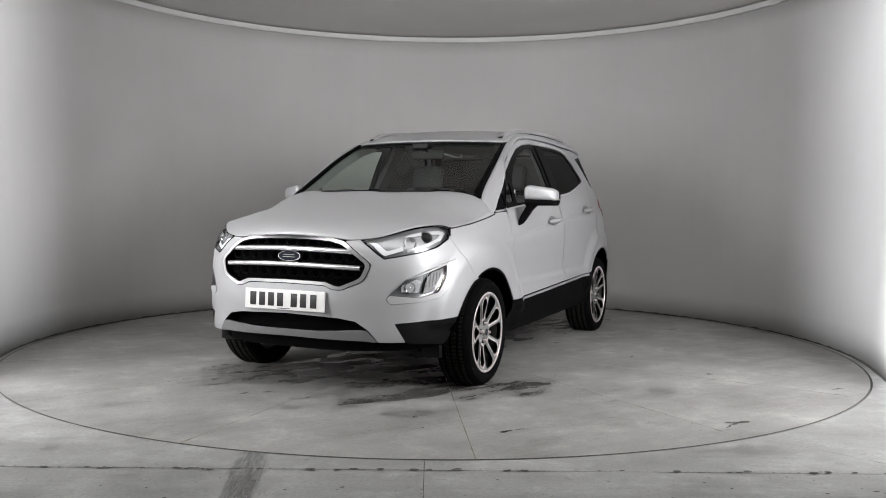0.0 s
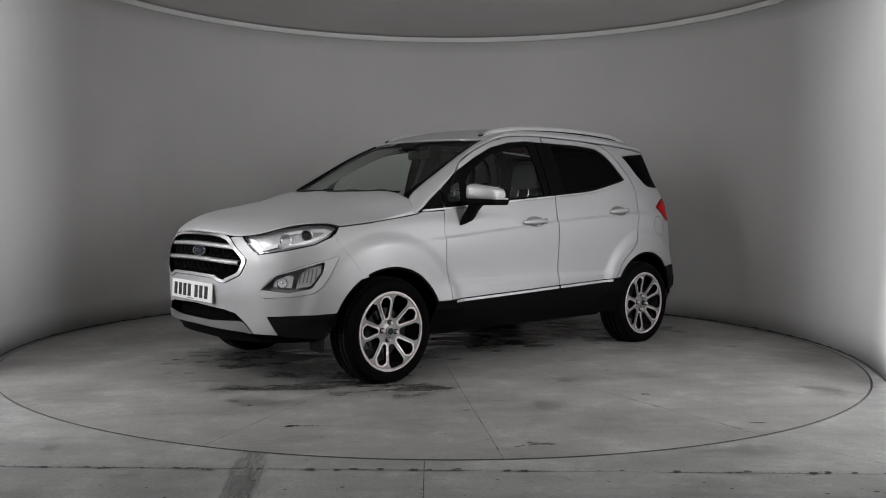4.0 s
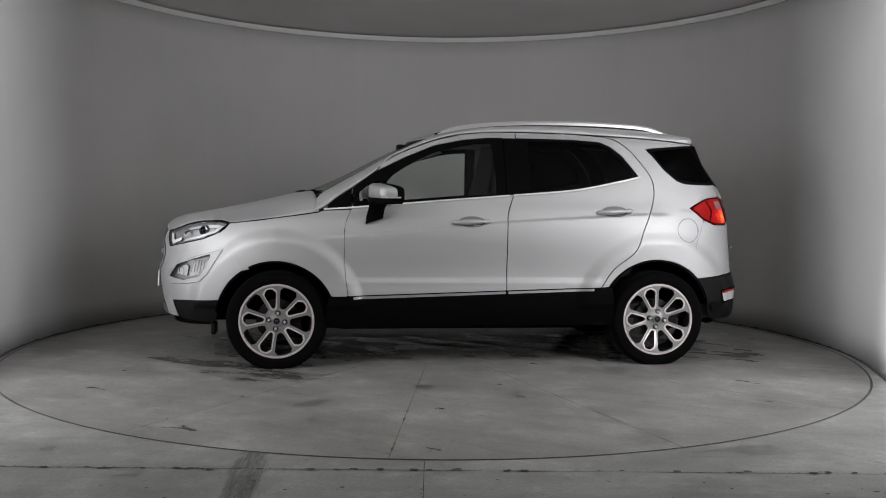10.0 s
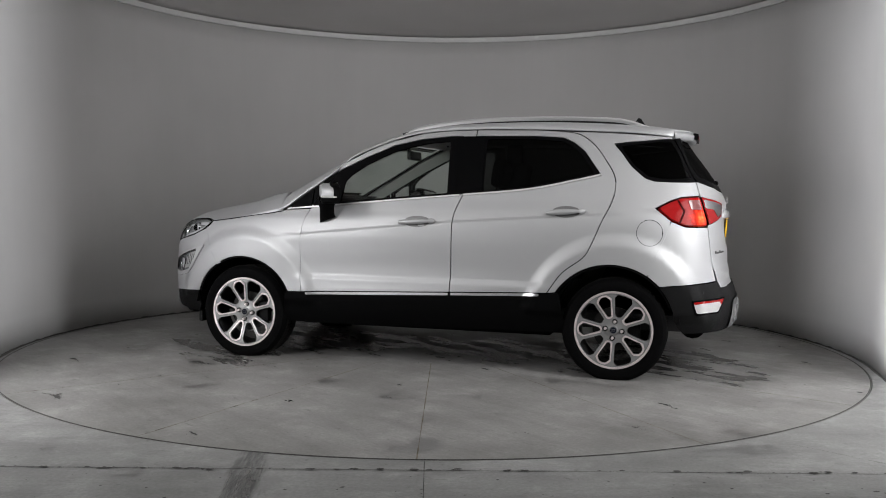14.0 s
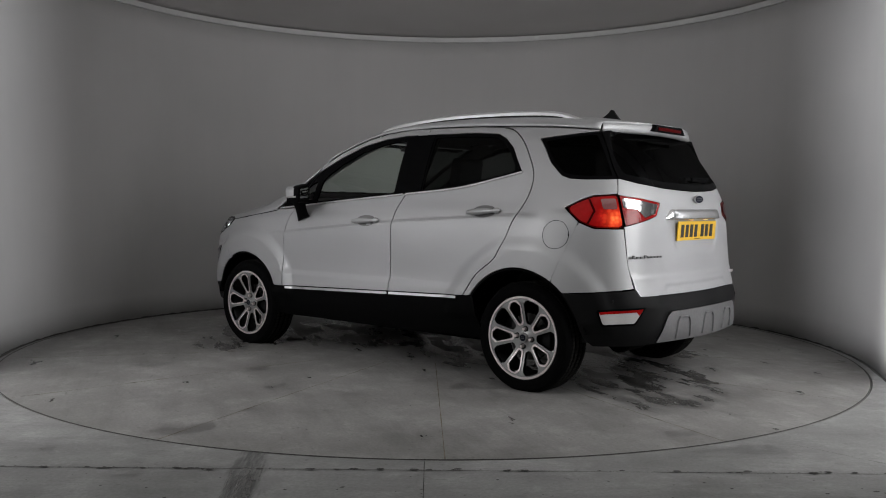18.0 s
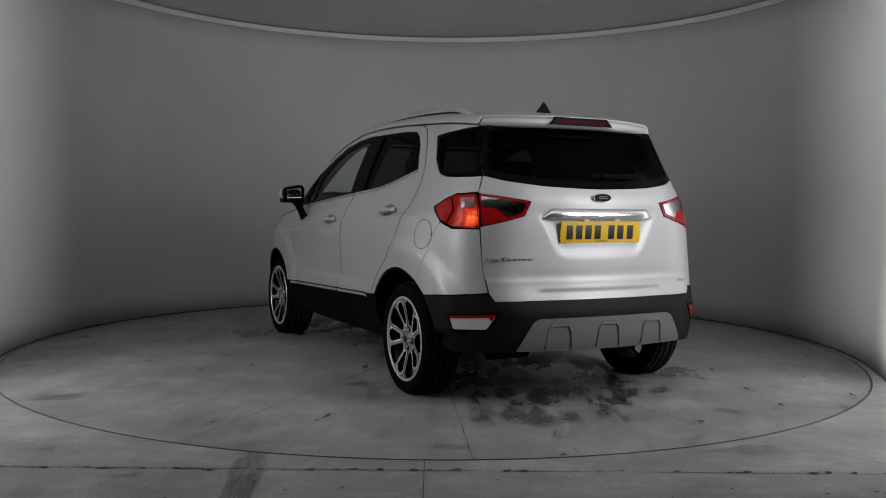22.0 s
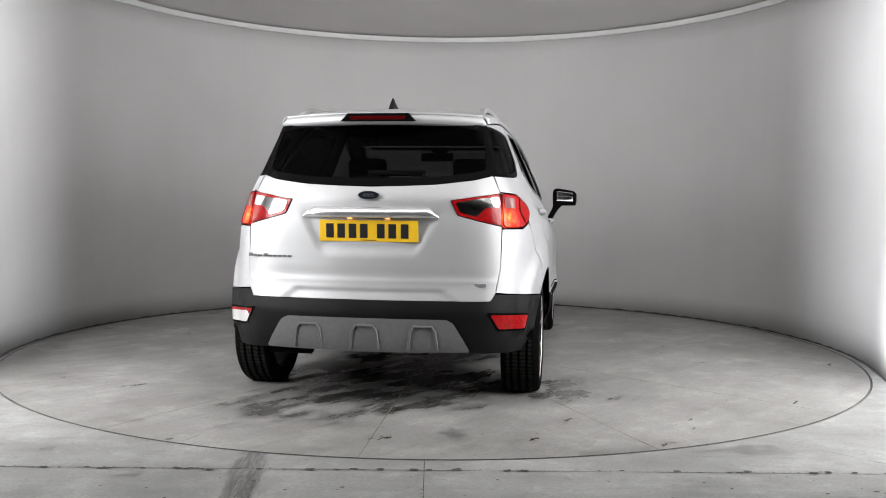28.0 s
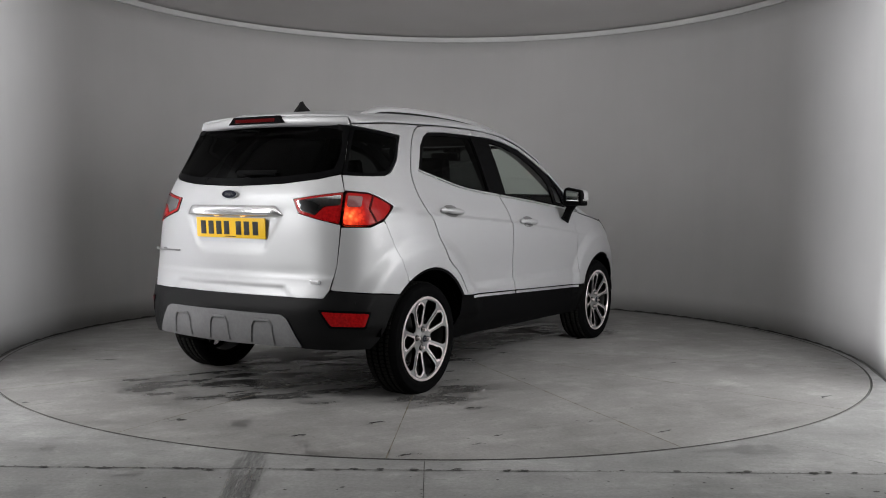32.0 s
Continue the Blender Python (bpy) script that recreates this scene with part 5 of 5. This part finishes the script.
        for a_, z in path:
            p = bump_fn(np.array([SR + abs(y + a_)]), np.array([z]))[0]
            pts.append((p[0] - 0.0175, y + a_, z))
        sweep("rib", pts, circle_profile(0.007, 6), SKIDREAR, bumper, up=(1, 0, 0))
    for side in (1, -1):
        panel("reflector", [(-1.728, 0.490), (-1.972, 0.504), (-1.918, 0.428), (-1.750, 0.422)], CELLRED if side < 0 else WHITELENS, bumper, side=side, gap=0, lift=0.008, r=0.012, flange=0.006, fn=bump_fn, label="bumper lamp")
        if side > 0:
            panel("reflector", [(-1.728, 0.491), (-1.972, 0.505), (-1.945, 0.470), (-1.93, 0.490), (-1.735, 0.477)], CELLRED, bumper, side=side, gap=0, lift=0.0095, r=0.004, flange=0.004, fn=bump_fn)
        rim = [(-1.716, 0.500), (-1.990, 0.515), (-1.926, 0.418), (-1.742, 0.412)]
        panel("lamp_bezel", rim, GLOSS, bumper, [[(-1.728, 0.490), (-1.972, 0.504), (-1.918, 0.428), (-1.750, 0.422)]], side=side, gap=0, lift=0.0075, r=0.012, flange=0.010, fn=bump_fn)
        c = bump_fn(np.array([-1.80]), np.array([0.545]))[0]
        b_ = lathe("parking_sensor", [(0.0005, 0.006), (0.009, 0.005), (0.0105, 0.0)], SATIN, bumper, "", 16)
        b_.matrix_basis = Matrix.Translation((c[0], side * c[1], c[2])) @ pose(0, 0, 0, 0, 0, 50 if side > 0 else 130)

    # bonnet
    left = resampled_curve([tuple(p) for p in on([(2.30, 0.874), (2.228, 0.876), (2.105, 0.890), (1.95, 0.926), (1.811, 0.945), (1.70, 0.948), (1.62, 0.941), (1.583, 0.934), (1.55, 0.936), (1.45, 0.947), (1.343, 0.960), (1.12, 0.990), (0.995, 1.010)])], 44)
    left[:, 2] -= 0.008
    mid = resampled_curve([(2.088, 0, 0.889), (2.055, 0, 0.922), (1.99, 0, 0.955), (1.88, 0, 0.980), (1.715, 0, 1.010), (1.38, 0, 1.083), (1.25, 0, 1.117), (1.16, 0, 1.137)], 44)
    rows = []
    for i, (l, c) in enumerate(zip(left, mid)):
        t = i / 43
        p_ = 1.8 + 1.1 * smooth(0.0, 0.5, np.array([t]))[0] + 6.0 * smooth(0.70, 1.0, np.array([t]))[0]
        row = []
        for u in np.concatenate([np.linspace(0, 0.2, 9), np.linspace(0.25, 1, 14)]):
            p = l + (c - l) * u
            p[2] = l[2] + (c[2] - l[2]) * (1 - (1 - u) ** p_)
            # plateau edge running back from the lamps
            ridge = (0.009 + 0.010 * t) * math.exp(-((abs(p[1]) - (0.38 + 0.14 * t)) / 0.12) ** 2) * smooth(0.1, 0.4, np.array([t]))[0] * (1 - 0.8 * smooth(0.65, 1.0, np.array([t]))[0])
            p[2] += ridge
            row.append(p)
        row = row + [q * (1, -1, 1) for q in row[-2::-1]]
        rows.append(row)
    bonnet = grid("bonnet", rows, PAINT, car, thick=0.006, label="silver bonnet")
    # dark cord added to draw the shut line between bonnet and wing
    for side in (1, -1):
        line = [(p[0], side * (p[1] + 0.0035), p[2] + 0.003) for p in left if p[0] < 1.585]
        sweep("bonnet_shut_line", line, circle_profile(0.0042, 6), SATIN, bonnet, up=(0, 1, 0))
    # cowl under the screen
    rows = []
    for i in range(25):
        y = -0.68 + 1.36 * i / 24
        k = 1 - (abs(y) / 0.68) ** 2.2
        rows.append([(1.03 + 0.18 * k, y, 1.052 + 0.046 * k), (0.96 + 0.21 * k, y, 1.072 + 0.044 * k), (0.86 + 0.24 * k, y, 1.115 + 0.025 * k)])
    grid("cowl", rows, SATIN, car, label="black scuttle panel under the windscreen")
    # windscreen and its black edge
    edge = catmull(ROOF_EDGE[1:7], 8)
    n = len(edge)
    rows = []
    for i, e in enumerate(edge):
        t = i / (n - 1)
        bx = 0.105 + 0.122 * (1 - min(1, t / 0.55)) ** 1.6
        row = []
        for u in np.linspace(-1, 1, 31):
            row.append((e[0] + bx * (1 - abs(u) ** 2.2) - 0.004, e[1] * u * 0.995, e[2] - 0.008 + 0.005 * (1 - u * u)))
        rows.append(row)
    rows = np.array(rows)
    grid("windscreen", rows, SCREEN, car, label="clear raked windscreen")
    w = rows.copy()
    w[:, :, 0] += 0.003
    w[:, :, 2] += 0.003
    for a_, b_ in ((0, 2), (29, 31)):
        grid("screen_border", w[:, a_:b_], GLOSS, car)
    grid("screen_border", w[-4:, 2:29], GLOSS, car)
    grid("screen_border", w[:7, 2:29], VOID, car, label="black band along the foot of the screen")
    # wipers
    for c0, c1 in ((5, 16), (15, 26)):
        # each blade lies on the glass, its spring arm over it
        blade = [rows[min(5, 3 + (k - c0) // 5), k] + (0.006, 0, 0.007) for k in range(c0, c1 + 1)]
        wiper = sweep("wiper", blade, [(-0.012, -0.010), (0.012, -0.010), (0.006, 0.010), (-0.006, 0.010)], PLASTIC, car, "black wiper blade")
        arm = [p + (0.004, 0, 0.008) for p in blade[1:len(blade) // 2 + 2]]
        arm[0] = arm[0] + Vector((0.03, 0, -0.02)).to_tuple()
        sweep("wiper_arm", arm, [(-0.010, -0.005), (0.010, -0.005), (0.008, 0.006), (-0.008, 0.006)], SATIN, wiper)
    # roof and spoiler
    e = catmull(ROOF_EDGE[6:], 8)
    n = len(e)
    rows = []
    for i, q in enumerate(e):
        t = i / (n - 1)
        bx = 0.105 * (1 - smooth(0, 0.35, np.array([t]))[0]) - 0.115 * smooth(0.55, 1.0, np.array([t]))[0]
        row = []
        for u in np.linspace(-1, 1, 41):
            k = 1 - abs(u) ** 2.4
            z = q[2] + (0.010 + 0.027 * smooth(0, 0.3, np.array([t]))[0]) * k * (1 - 0.75 * smooth(0.72, 1.0, np.array([t]))[0]) - 0.012 * math.exp(-((abs(u) - 0.86) / 0.035) ** 2) * smooth(0.08, 0.2, np.array([t]))[0] * (1 - smooth(0.62, 0.85, np.array([t]))[0])
            row.append((q[0] + bx * (1 - abs(u) ** 2.2), q[1] * u, z))
        rows.append(row)
    roof = grid("roof", rows, PAINT, car, thick=0.012, flip=True, label="silver roof running into a tail spoiler")
    last = np.array(rows[-1])
    lip = np.array([last, last + (-0.012, 0, -0.010), last + (-0.012, 0, -0.045), last + (0.02, 0, -0.055), last + (0.16, 0, -0.045)])
    caps = [np.array((-1.588, math.copysign(0.574, lip[0, k, 1]), 1.494)) for k in (0, -1)]
    lip = np.concatenate([np.repeat(caps[0][None, None], 5, 0), lip, np.repeat(caps[1][None, None], 5, 0)], 1)
    grid("spoiler", lip.swapaxes(0, 1), PAINT, car, label="silver roof spoiler")
    part("roof_lining", box_bm(-1.35, 0.22, -0.52, 0.52, 1.525, 1.54, 0.004), LINING, car, "pale grey headlining")
    for side in (1, -1):
        # roof rail
        path = catmull([(0.20, 0.520, 1.535), (0.10, 0.520, 1.575), (-0.10, 0.520, 1.606), (-0.40, 0.520, 1.626), (-0.75, 0.520, 1.630), (-1.05, 0.520, 1.622), (-1.27, 0.520, 1.604), (-1.42, 0.518, 1.556)], 6)
        sweep("roof_rail", [mirror(p, side) for p in path], [(-0.017, -0.015), (0.017, -0.015), (0.020, 0.002), (0.012, 0.013), (-0.012, 0.013), (-0.020, 0.002)], SATINCHROME, car, "satin silver roof rail")
        path = catmull([(0.22, 0.522, 1.530), (0.10, 0.522, 1.560), (-0.10, 0.522, 1.594), (-0.40, 0.522, 1.610), (-0.75, 0.522, 1.614), (-1.05, 0.522, 1.606), (-1.27, 0.522, 1.588), (-1.42, 0.520, 1.546)], 6)
        sweep("rail_gasket", [mirror(p, side) for p in path], [(-0.015, -0.02), (0.015, -0.02), (0.013, 0.014), (-0.013, 0.014)], SATIN, car)
    # brake light and aerial fin
    bm = bmesh.new()
    rows = [(-0.205, 1.503), (-0.165, 1.546), (0.165, 1.546), (0.205, 1.503)]
    f = [bm.verts.new((-1.722, y, z)) for y, z in rows]
    b = [bm.verts.new((-1.69, y, z + 0.004)) for y, z in rows]
    bm.faces.new(f)
    for k in range(4):
        bm.faces.new((f[k], f[(k + 1) % 4], b[(k + 1) % 4], b[k]))
    light = part("brake_light", bm, GLOSS, car, "black-shrouded high brake light")
    part("lens", box_bm(-1.7255, -1.71, -0.150, 0.150, 1.513, 1.532, 0.002), REDDARK, light, "dark red lens")
    bm = bmesh.new()
    prof = [(-1.22, 1.604, 0.012), (-1.26, 1.618, 0.016), (-1.30, 1.648, 0.009), (-1.318, 1.672, 0.004), (-1.335, 1.668, 0.003), (-1.352, 1.64, 0.010), (-1.385, 1.602, 0.014)]
    a = [bm.verts.new((x, w_, z)) for x, z, w_ in prof]
    b = [bm.verts.new((x, -w_, z)) for x, z, w_ in prof]
    base = [bm.verts.new((x, s * 0.034, 1.596)) for x, s in ((-1.20, 0.3), (-1.28, 1), (-1.40, 0.7), (-1.40, -0.7), (-1.28, -1), (-1.20, -0.3))]
    for i in range(len(prof) - 1):
        bm.faces.new((a[i], a[i + 1], b[i + 1], b[i]))
    bm.faces.new([*a, base[2], base[1], base[0]])
    bm.faces.new([*b[::-1], base[5], base[4], base[3]])
    part("aerial_fin", bm, SATIN, car, "black shark-fin aerial")

    # front bumper: paint round the grille, intake and fog lamps
    front = [(1.625, 0.872)] + LAMP_LOW[2:-1] + [(2.228, 0.868), (2.31, 0.864)] + GRILLE_EDGE[3:] + [(SF, 0.458)] + INTAKE[1:] + [(2.122, 0.318), (1.968, 0.316), (2.033, 0.420), (1.622, 0.440)] + arc(*ARCH_F, AR, 20.5, 59.0, 12)
    panel("front_bumper", front, PAINT, car, [FOG_OUT], both=True, r=0.006, gap=0.0008, step=0.026, label="silver front bumper", hole_r=0.02)
    grille = panel("grille", GRILLE_EDGE, VOID, car, both=True, r=0.012, gap=0.0, lift=-0.065, flange=-0.06, step=0.03, label="black grille with chrome bars")
    # chrome surround, a band round the opening
    inner_edge = [(SF, 0.866), (2.507, 0.864), (2.405, 0.856), (2.331, 0.841), (2.190, 0.737), (2.223, 0.664), (2.336, 0.618), (2.361, 0.621), (2.419, 0.641), (SF, 0.645)]
    band = curve_corners(GRILLE_EDGE, 0.03) + curve_corners(inner_edge, 0.025)[::-1]
    gapring = [(SF, 0.887), (2.507, 0.885), (2.40, 0.877), (2.315, 0.861), (2.158, 0.738), (2.201, 0.647), (2.33, 0.596), (2.374, 0.600), (2.429, 0.620), (SF, 0.624)]
    panel("surround_gap", curve_corners(gapring, 0.03) + curve_corners(inner_edge, 0.025)[::-1], VOID, grille, both=True, r=0.0, gap=0.0, lift=0.0015, flange=0.006, step=0.02)
    panel("grille_surround", band, SATINCHROME, grille, both=True, r=0.0, gap=0.0, lift=0.005, flange=0.012, step=0.02, label="chrome grille surround")
    for z, half, w in ((0.815, 0.40, 0.013), (0.728, 0.435, 0.013)):
        ys = np.linspace(-half, half, 31)
        pts = []
        for y in ys:
            s = SF - abs(y) * 1.02
            b_ = body(np.array([s]), np.array([z]))[0]
            pts.append((b_[0] - 0.012, y, z - 0.012 + 0.012 * (1 - (y / half) ** 2)))
        rows = []
        for x, y, zz in pts:
            rows.append([(x - 0.02, y, zz - w), (x + 0.006, y, zz - w), (x + 0.016, y, zz - 0.3 * w), (x + 0.014, y, zz + 0.6 * w), (x + 0.004, y, zz + w), (x - 0.02, y, zz + w)])
        grid("grille_bar", rows, SATINCHROME, grille, flip=True, label="chrome grille bar")
    # rows of six-sided cells between the bars
    for z, half in ((0.848, 0.33), (0.772, 0.41), (0.686, 0.43)):
        bm = bmesh.new()
        cell = 0.068
        for k in range(-6, 7):
            y = k * cell + (cell / 2 if z < 0.8 else 0)
            if abs(y) > half - 0.03:
                continue
            ring = [(y + cell * 0.46 * a_, z + 0.024 * b_) for a_, b_ in ((-1, 0), (-0.62, 1), (0.62, 1), (1, 0), (0.62, -1), (-0.62, -1))]
            pts = [(body(np.array([SF - abs(q)]), np.array([w_]))[0][0] - 0.034, q, w_) for q, w_ in ring]
            for p, q in zip(pts, pts[1:] + pts[:1]):
                add_rod(bm, p, q, 0.0055, 5)
        part("mesh", bm, PLASTIC, grille, "black six-sided mesh")
    oval(grille, "badge", pose(2.050, 0, 0.771, 0, -8, 0), 0.150, 0.058, BADGE, RIMFACE)
    part("badge_mount", box_bm(2.0, 2.049, -0.05, 0.05, 0.750, 0.792, 0.008), GLOSS, grille)
    plate(car, "front_plate", PLATEWHITE, 2.105, 0.533, -3, 0.52, 0.111, 1)
    intake = panel("lower_intake", INTAKE + [(2.15, 0.362), (SF, 0.362)], VOID, car, both=True, r=0.0, gap=0.0, lift=-0.07, flange=-0.066, step=0.03, label="black lower air intake")
    panel("front_skid_plate", [(SF, 0.372), (2.48, 0.372), (2.22, 0.388), (2.182, 0.380), (2.124, 0.318), (2.20, 0.326), (SF, 0.332)], SKID, car, both=True, r=0.004, gap=0.0, lift=0.004, flange=0.02, label="silver-grey front skid plate")
    panel("front_valance", [(SF, 0.334), (2.20, 0.328), (2.124, 0.318), (1.97, 0.316), (1.93, 0.30), (1.72, 0.275), (1.74, 0.25), (2.1, 0.245), (SF, 0.245)], PLASTIC, car, both=True, r=0.0, gap=0.0, lift=-0.045, flange=0.03, label="black front valance")
    for side in (1, -1):
        part("air_dam", box_bm(1.655, 1.685, side * 0.70 - 0.07, side * 0.70 + 0.05, 0.205, 0.285, 0.012), SATIN, car)

    # dark shell behind the panels, underbody
    for side in (1, -1):
        shell = [(1.70, 0.40), (1.66, 0.90), (1.0, 0.98), (0.5, 1.03), (-1.15, 1.16), (-1.62, 1.13), (-1.80, 0.95), (-1.75, 0.62), (-1.64, 0.56)] + arc(*ARCH_R, AR + 0.02, 133, 26, 20) + [(-0.85, 0.30), (0.87, 0.29)] + arc(*ARCH_F, AR + 0.02, 155, 18, 20)
        panel("inner_shell", shell, VOID, car, side=side, gap=0.0, lift=-0.045, flange=0.0, r=0.0, step=0.05)
    bm = bmesh.new()
    add_box(bm, -0.86, 0.87, -0.74, 0.74, 0.235, 0.30, 0.02)
    add_box(bm, -1.75, 1.95, -0.52, 0.52, 0.27, 0.36, 0.03)
    add_rod(bm, (-1.26, -0.7, 0.30), (-1.26, 0.7, 0.30), 0.045, 12)
    add_rod(bm, (1.26, -0.7, 0.30), (1.26, 0.7, 0.30), 0.03, 12)
    add_rod(bm, (-1.72, 0.36, 0.32), (-1.72, 0.58, 0.32), 0.08, 14)
    part("underbody", bm, VOID, car, "dark underbody")
    part("bulkhead", box_bm(1.02, 1.10, -0.72, 0.72, 0.30, 1.00), VOID, car)
    build_cabin(car)
    for x in (WHEEL_X, -WHEEL_X):
        for side in (1, -1):
            build_wheel(car, x, side)
    return car


def curve_corners(pts, r):
    """An open line with its inner corners rounded."""
    return [pts[0]] + fillet(pts, r)[5 if r else 1:][: -5] + [pts[-1]]


def build_mirror(car, side):
    def shell(name, y0, y1, z0, z1, x0, x1, mat, parent, bev, label=""):
        bm = box_bm(x0, x1, *sorted((side * y0, side * y1)), z0, z1, bev)
        for v in bm.verts:
            k = (abs(v.co.y) - 0.86) / 0.19
            v.co.z += 0.018 * (1 - (2 * k - 1) ** 2) - 0.012 * k
            v.co.z += (1.13 - v.co.z) * 0.22 * max(0, k) ** 2
            v.co.x -= 0.055 * k + 0.035 * max(0, k) ** 3
        return part(name, bm, mat, parent, label, 60)

    m = shell("door_mirror", 0.868, 1.058, 1.088, 1.184, 0.585, 0.690, PAINT, car, 0.034, "silver door mirror on a black arm")
    shell("mirror_base", 0.872, 1.050, 1.050, 1.100, 0.550, 0.680, PLASTIC, m, 0.02)
    shell("mirror_frame", 0.870, 1.055, 1.064, 1.184, 0.540, 0.640, PLASTIC, m, 0.034)
    shell("mirror_glass", 0.897, 1.030, 1.080, 1.166, 0.5385, 0.570, MIRRORGLASS, m, 0.014, "mirror glass")
    shell("indicator", 0.930, 1.058, 1.098, 1.116, 0.575, 0.6865, AMBER, m, 0.009, "clear indicator strip")
    bm = bmesh.new()
    pts = [((0.640, 0.845, 0.950), 0.058, 0.022), ((0.638, 0.862, 0.985), 0.054, 0.024), ((0.628, 0.888, 1.03), 0.052, 0.026), ((0.615, 0.92, 1.075), 0.062, 0.04)]
    rings = []
    for (x, y, z), a, b in pts:
        rings.append([bm.verts.new((x + a * math.cos(t), side * (y + b * math.sin(t)), z + (-0.02 * math.cos(t) if z < 0.98 else 0))) for t in np.linspace(0, 2 * math.pi, 15)[:-1]])
    for p, q in zip(rings, rings[1:]):
        for i in range(14):
            bm.faces.new((p[i], p[(i + 1) % 14], q[(i + 1) % 14], q[i]))
    bm.faces.new(rings[0])
    bm.faces.new(rings[-1])
    part("mirror_arm", bm, PLASTIC, m)


def build_cabin(car):
    for y in (0.36, -0.36):
        build_seat(car, 0.0, y)
    # rear bench
    bench = part("rear_bench", box_bm(-1.10, -0.62, -0.62, 0.62, 0.42, 0.60, 0.05), FABRIC, car, "dark fabric rear bench")
    m = Matrix.Translation((-1.08, 0, 0.55)) @ pose(0, 0, 0, 0, -20, 0)
    part("backrest", box_bm(-0.06, 0.07, -0.62, 0.62, 0.0, 0.52, 0.05, m), FABRIC, bench)
    for y in (-0.38, 0.0, 0.38):
        part("headrest", box_bm(-1.33, -1.25, y - 0.12, y + 0.12, 1.06, 1.20 if y else 1.15, 0.035), FABRIC, bench)
    dash = bmesh.new()
    add_box(dash, 0.62, 1.02, -0.70, 0.70, 0.72, 0.985, 0.05)
    add_box(dash, 0.60, 0.70, -0.14, 0.14, 0.93, 1.06, 0.02)
    add_box(dash, 0.62, 0.80, -0.52, -0.20, 0.96, 1.065, 0.03)
    part("dashboard", dash, CABIN, car, "black moulded dashboard with a centre screen")
    bm = bmesh.new()
    tor = Matrix.Translation((0.49, -0.36, 0.975)) @ pose(0, 0, 0, 0, 66, 0)
    n, k, R, r = 36, 8, 0.182, 0.015
    vs = [[bm.verts.new(tor @ Vector(((R + r * math.cos(b)) * math.cos(a), (R + r * math.cos(b)) * math.sin(a), r * math.sin(b)))) for b in [2 * math.pi * j / k for j in range(k)]] for a in [2 * math.pi * i / n for i in range(n)]]
    for i in range(n):
        for j in range(k):
            bm.faces.new((vs[i][j], vs[(i + 1) % n][j], vs[(i + 1) % n][(j + 1) % k], vs[i][(j + 1) % k]))
    add_box(bm, -0.06, 0.06, -0.05, 0.05, -0.02, 0.02, 0.012, tor)
    for a in (0, 90, 180, 270):
        if a != 180:
            add_box(bm, 0.03, 0.18, -0.02, 0.02, -0.008, 0.008, 0.004, tor @ pose(0, 0, 0, 0, 0, a))
    add_rod(bm, (0.49, -0.36, 0.975), (0.72, -0.36, 0.87), 0.03, 10)
    part("steering_wheel", bm, CABIN, car, "black steering wheel")
    bm = box_bm(0.30, 0.335, -0.125, 0.125, 1.385, 1.450, 0.014)
    add_rod(bm, (0.33, 0, 1.44), (0.42, 0, 1.49), 0.012, 8)
    add_box(bm, 0.37, 0.45, -0.06, 0.06, 1.455, 1.495, 0.012)
    part("rear_view_mirror", bm, SATIN, car, "black rear-view mirror")
    part("cabin_floor", box_bm(-1.75, 1.02, -0.74, 0.74, 0.30, 0.40, 0.01), CABIN, car)
    part("parcel_shelf", box_bm(-1.72, -1.28, -0.62, 0.62, 1.02, 1.04, 0.006), CABIN, car)
    for side in (1, -1):
        bm = bmesh.new()
        a, b = body(np.array([-0.27, -0.33]), np.array([1.06, 1.53]))
        v = []
        for p, w in ((a, 0.075), (b, 0.055)):
            for dx, dy in ((-w, -0.02), (w, -0.02), (w, -0.06), (-w, -0.06)):
                v.append(bm.verts.new((p[0] + dx, side * (p[1] + dy), p[2])))
        for i in range(4):
            bm.faces.new((v[i], v[(i + 1) % 4], v[4 + (i + 1) % 4], v[4 + i]))
        part("pillar_trim", bm, CABIN, car)
        # rear pillar lining and screen pillar lining
        rows = []
        for s, z in ((-1.24, 1.06), (-1.26, 1.2), (-1.20, 1.36), (-1.10, 1.46), (-0.98, 1.53)):
            p, q = body(np.array([s, s - 0.12]), np.array([z, z]))
            rows.append([(p[0], side * (p[1] - 0.035), p[2]), (q[0], side * (q[1] - 0.05), q[2])])
        grid("pillar_trim", rows, CABIN, car)
        e = catmull(ROOF_EDGE[1:8], 4)
        grid("pillar_trim", [[mirror(p + (0, -0.012, -0.02), side), mirror(p + (-0.06, -0.005, -0.075), side)] for p in e], LINING, car)
        # door cards
        panel("door_card", [(0.78, 0.45), (0.75, 1.02), (-0.25, 1.10), (-1.12, 1.18), (-1.0, 0.75), (-0.85, 0.45)], CABIN, car, side=side, gap=0, lift=-0.085, flange=0.02, r=0.02, step=0.08)

build_room()
table = build_turntable()
car = build_car()

# car and turntable turn together, at a steady rate
TURN0, RATE = 33.865, -5.853
CAR_ON_TABLE = pose(0.14, 0.069, 0, 0, 0, -149.15)


def motions():
    rows = [(t, pose(0, 0, 0, 0, 0, TURN0 + RATE * t)) for t in range(0, 33, 2)]
    walk(table, rows)
    walk(car, [(t, m @ CAR_ON_TABLE) for t, m in rows])


motions()
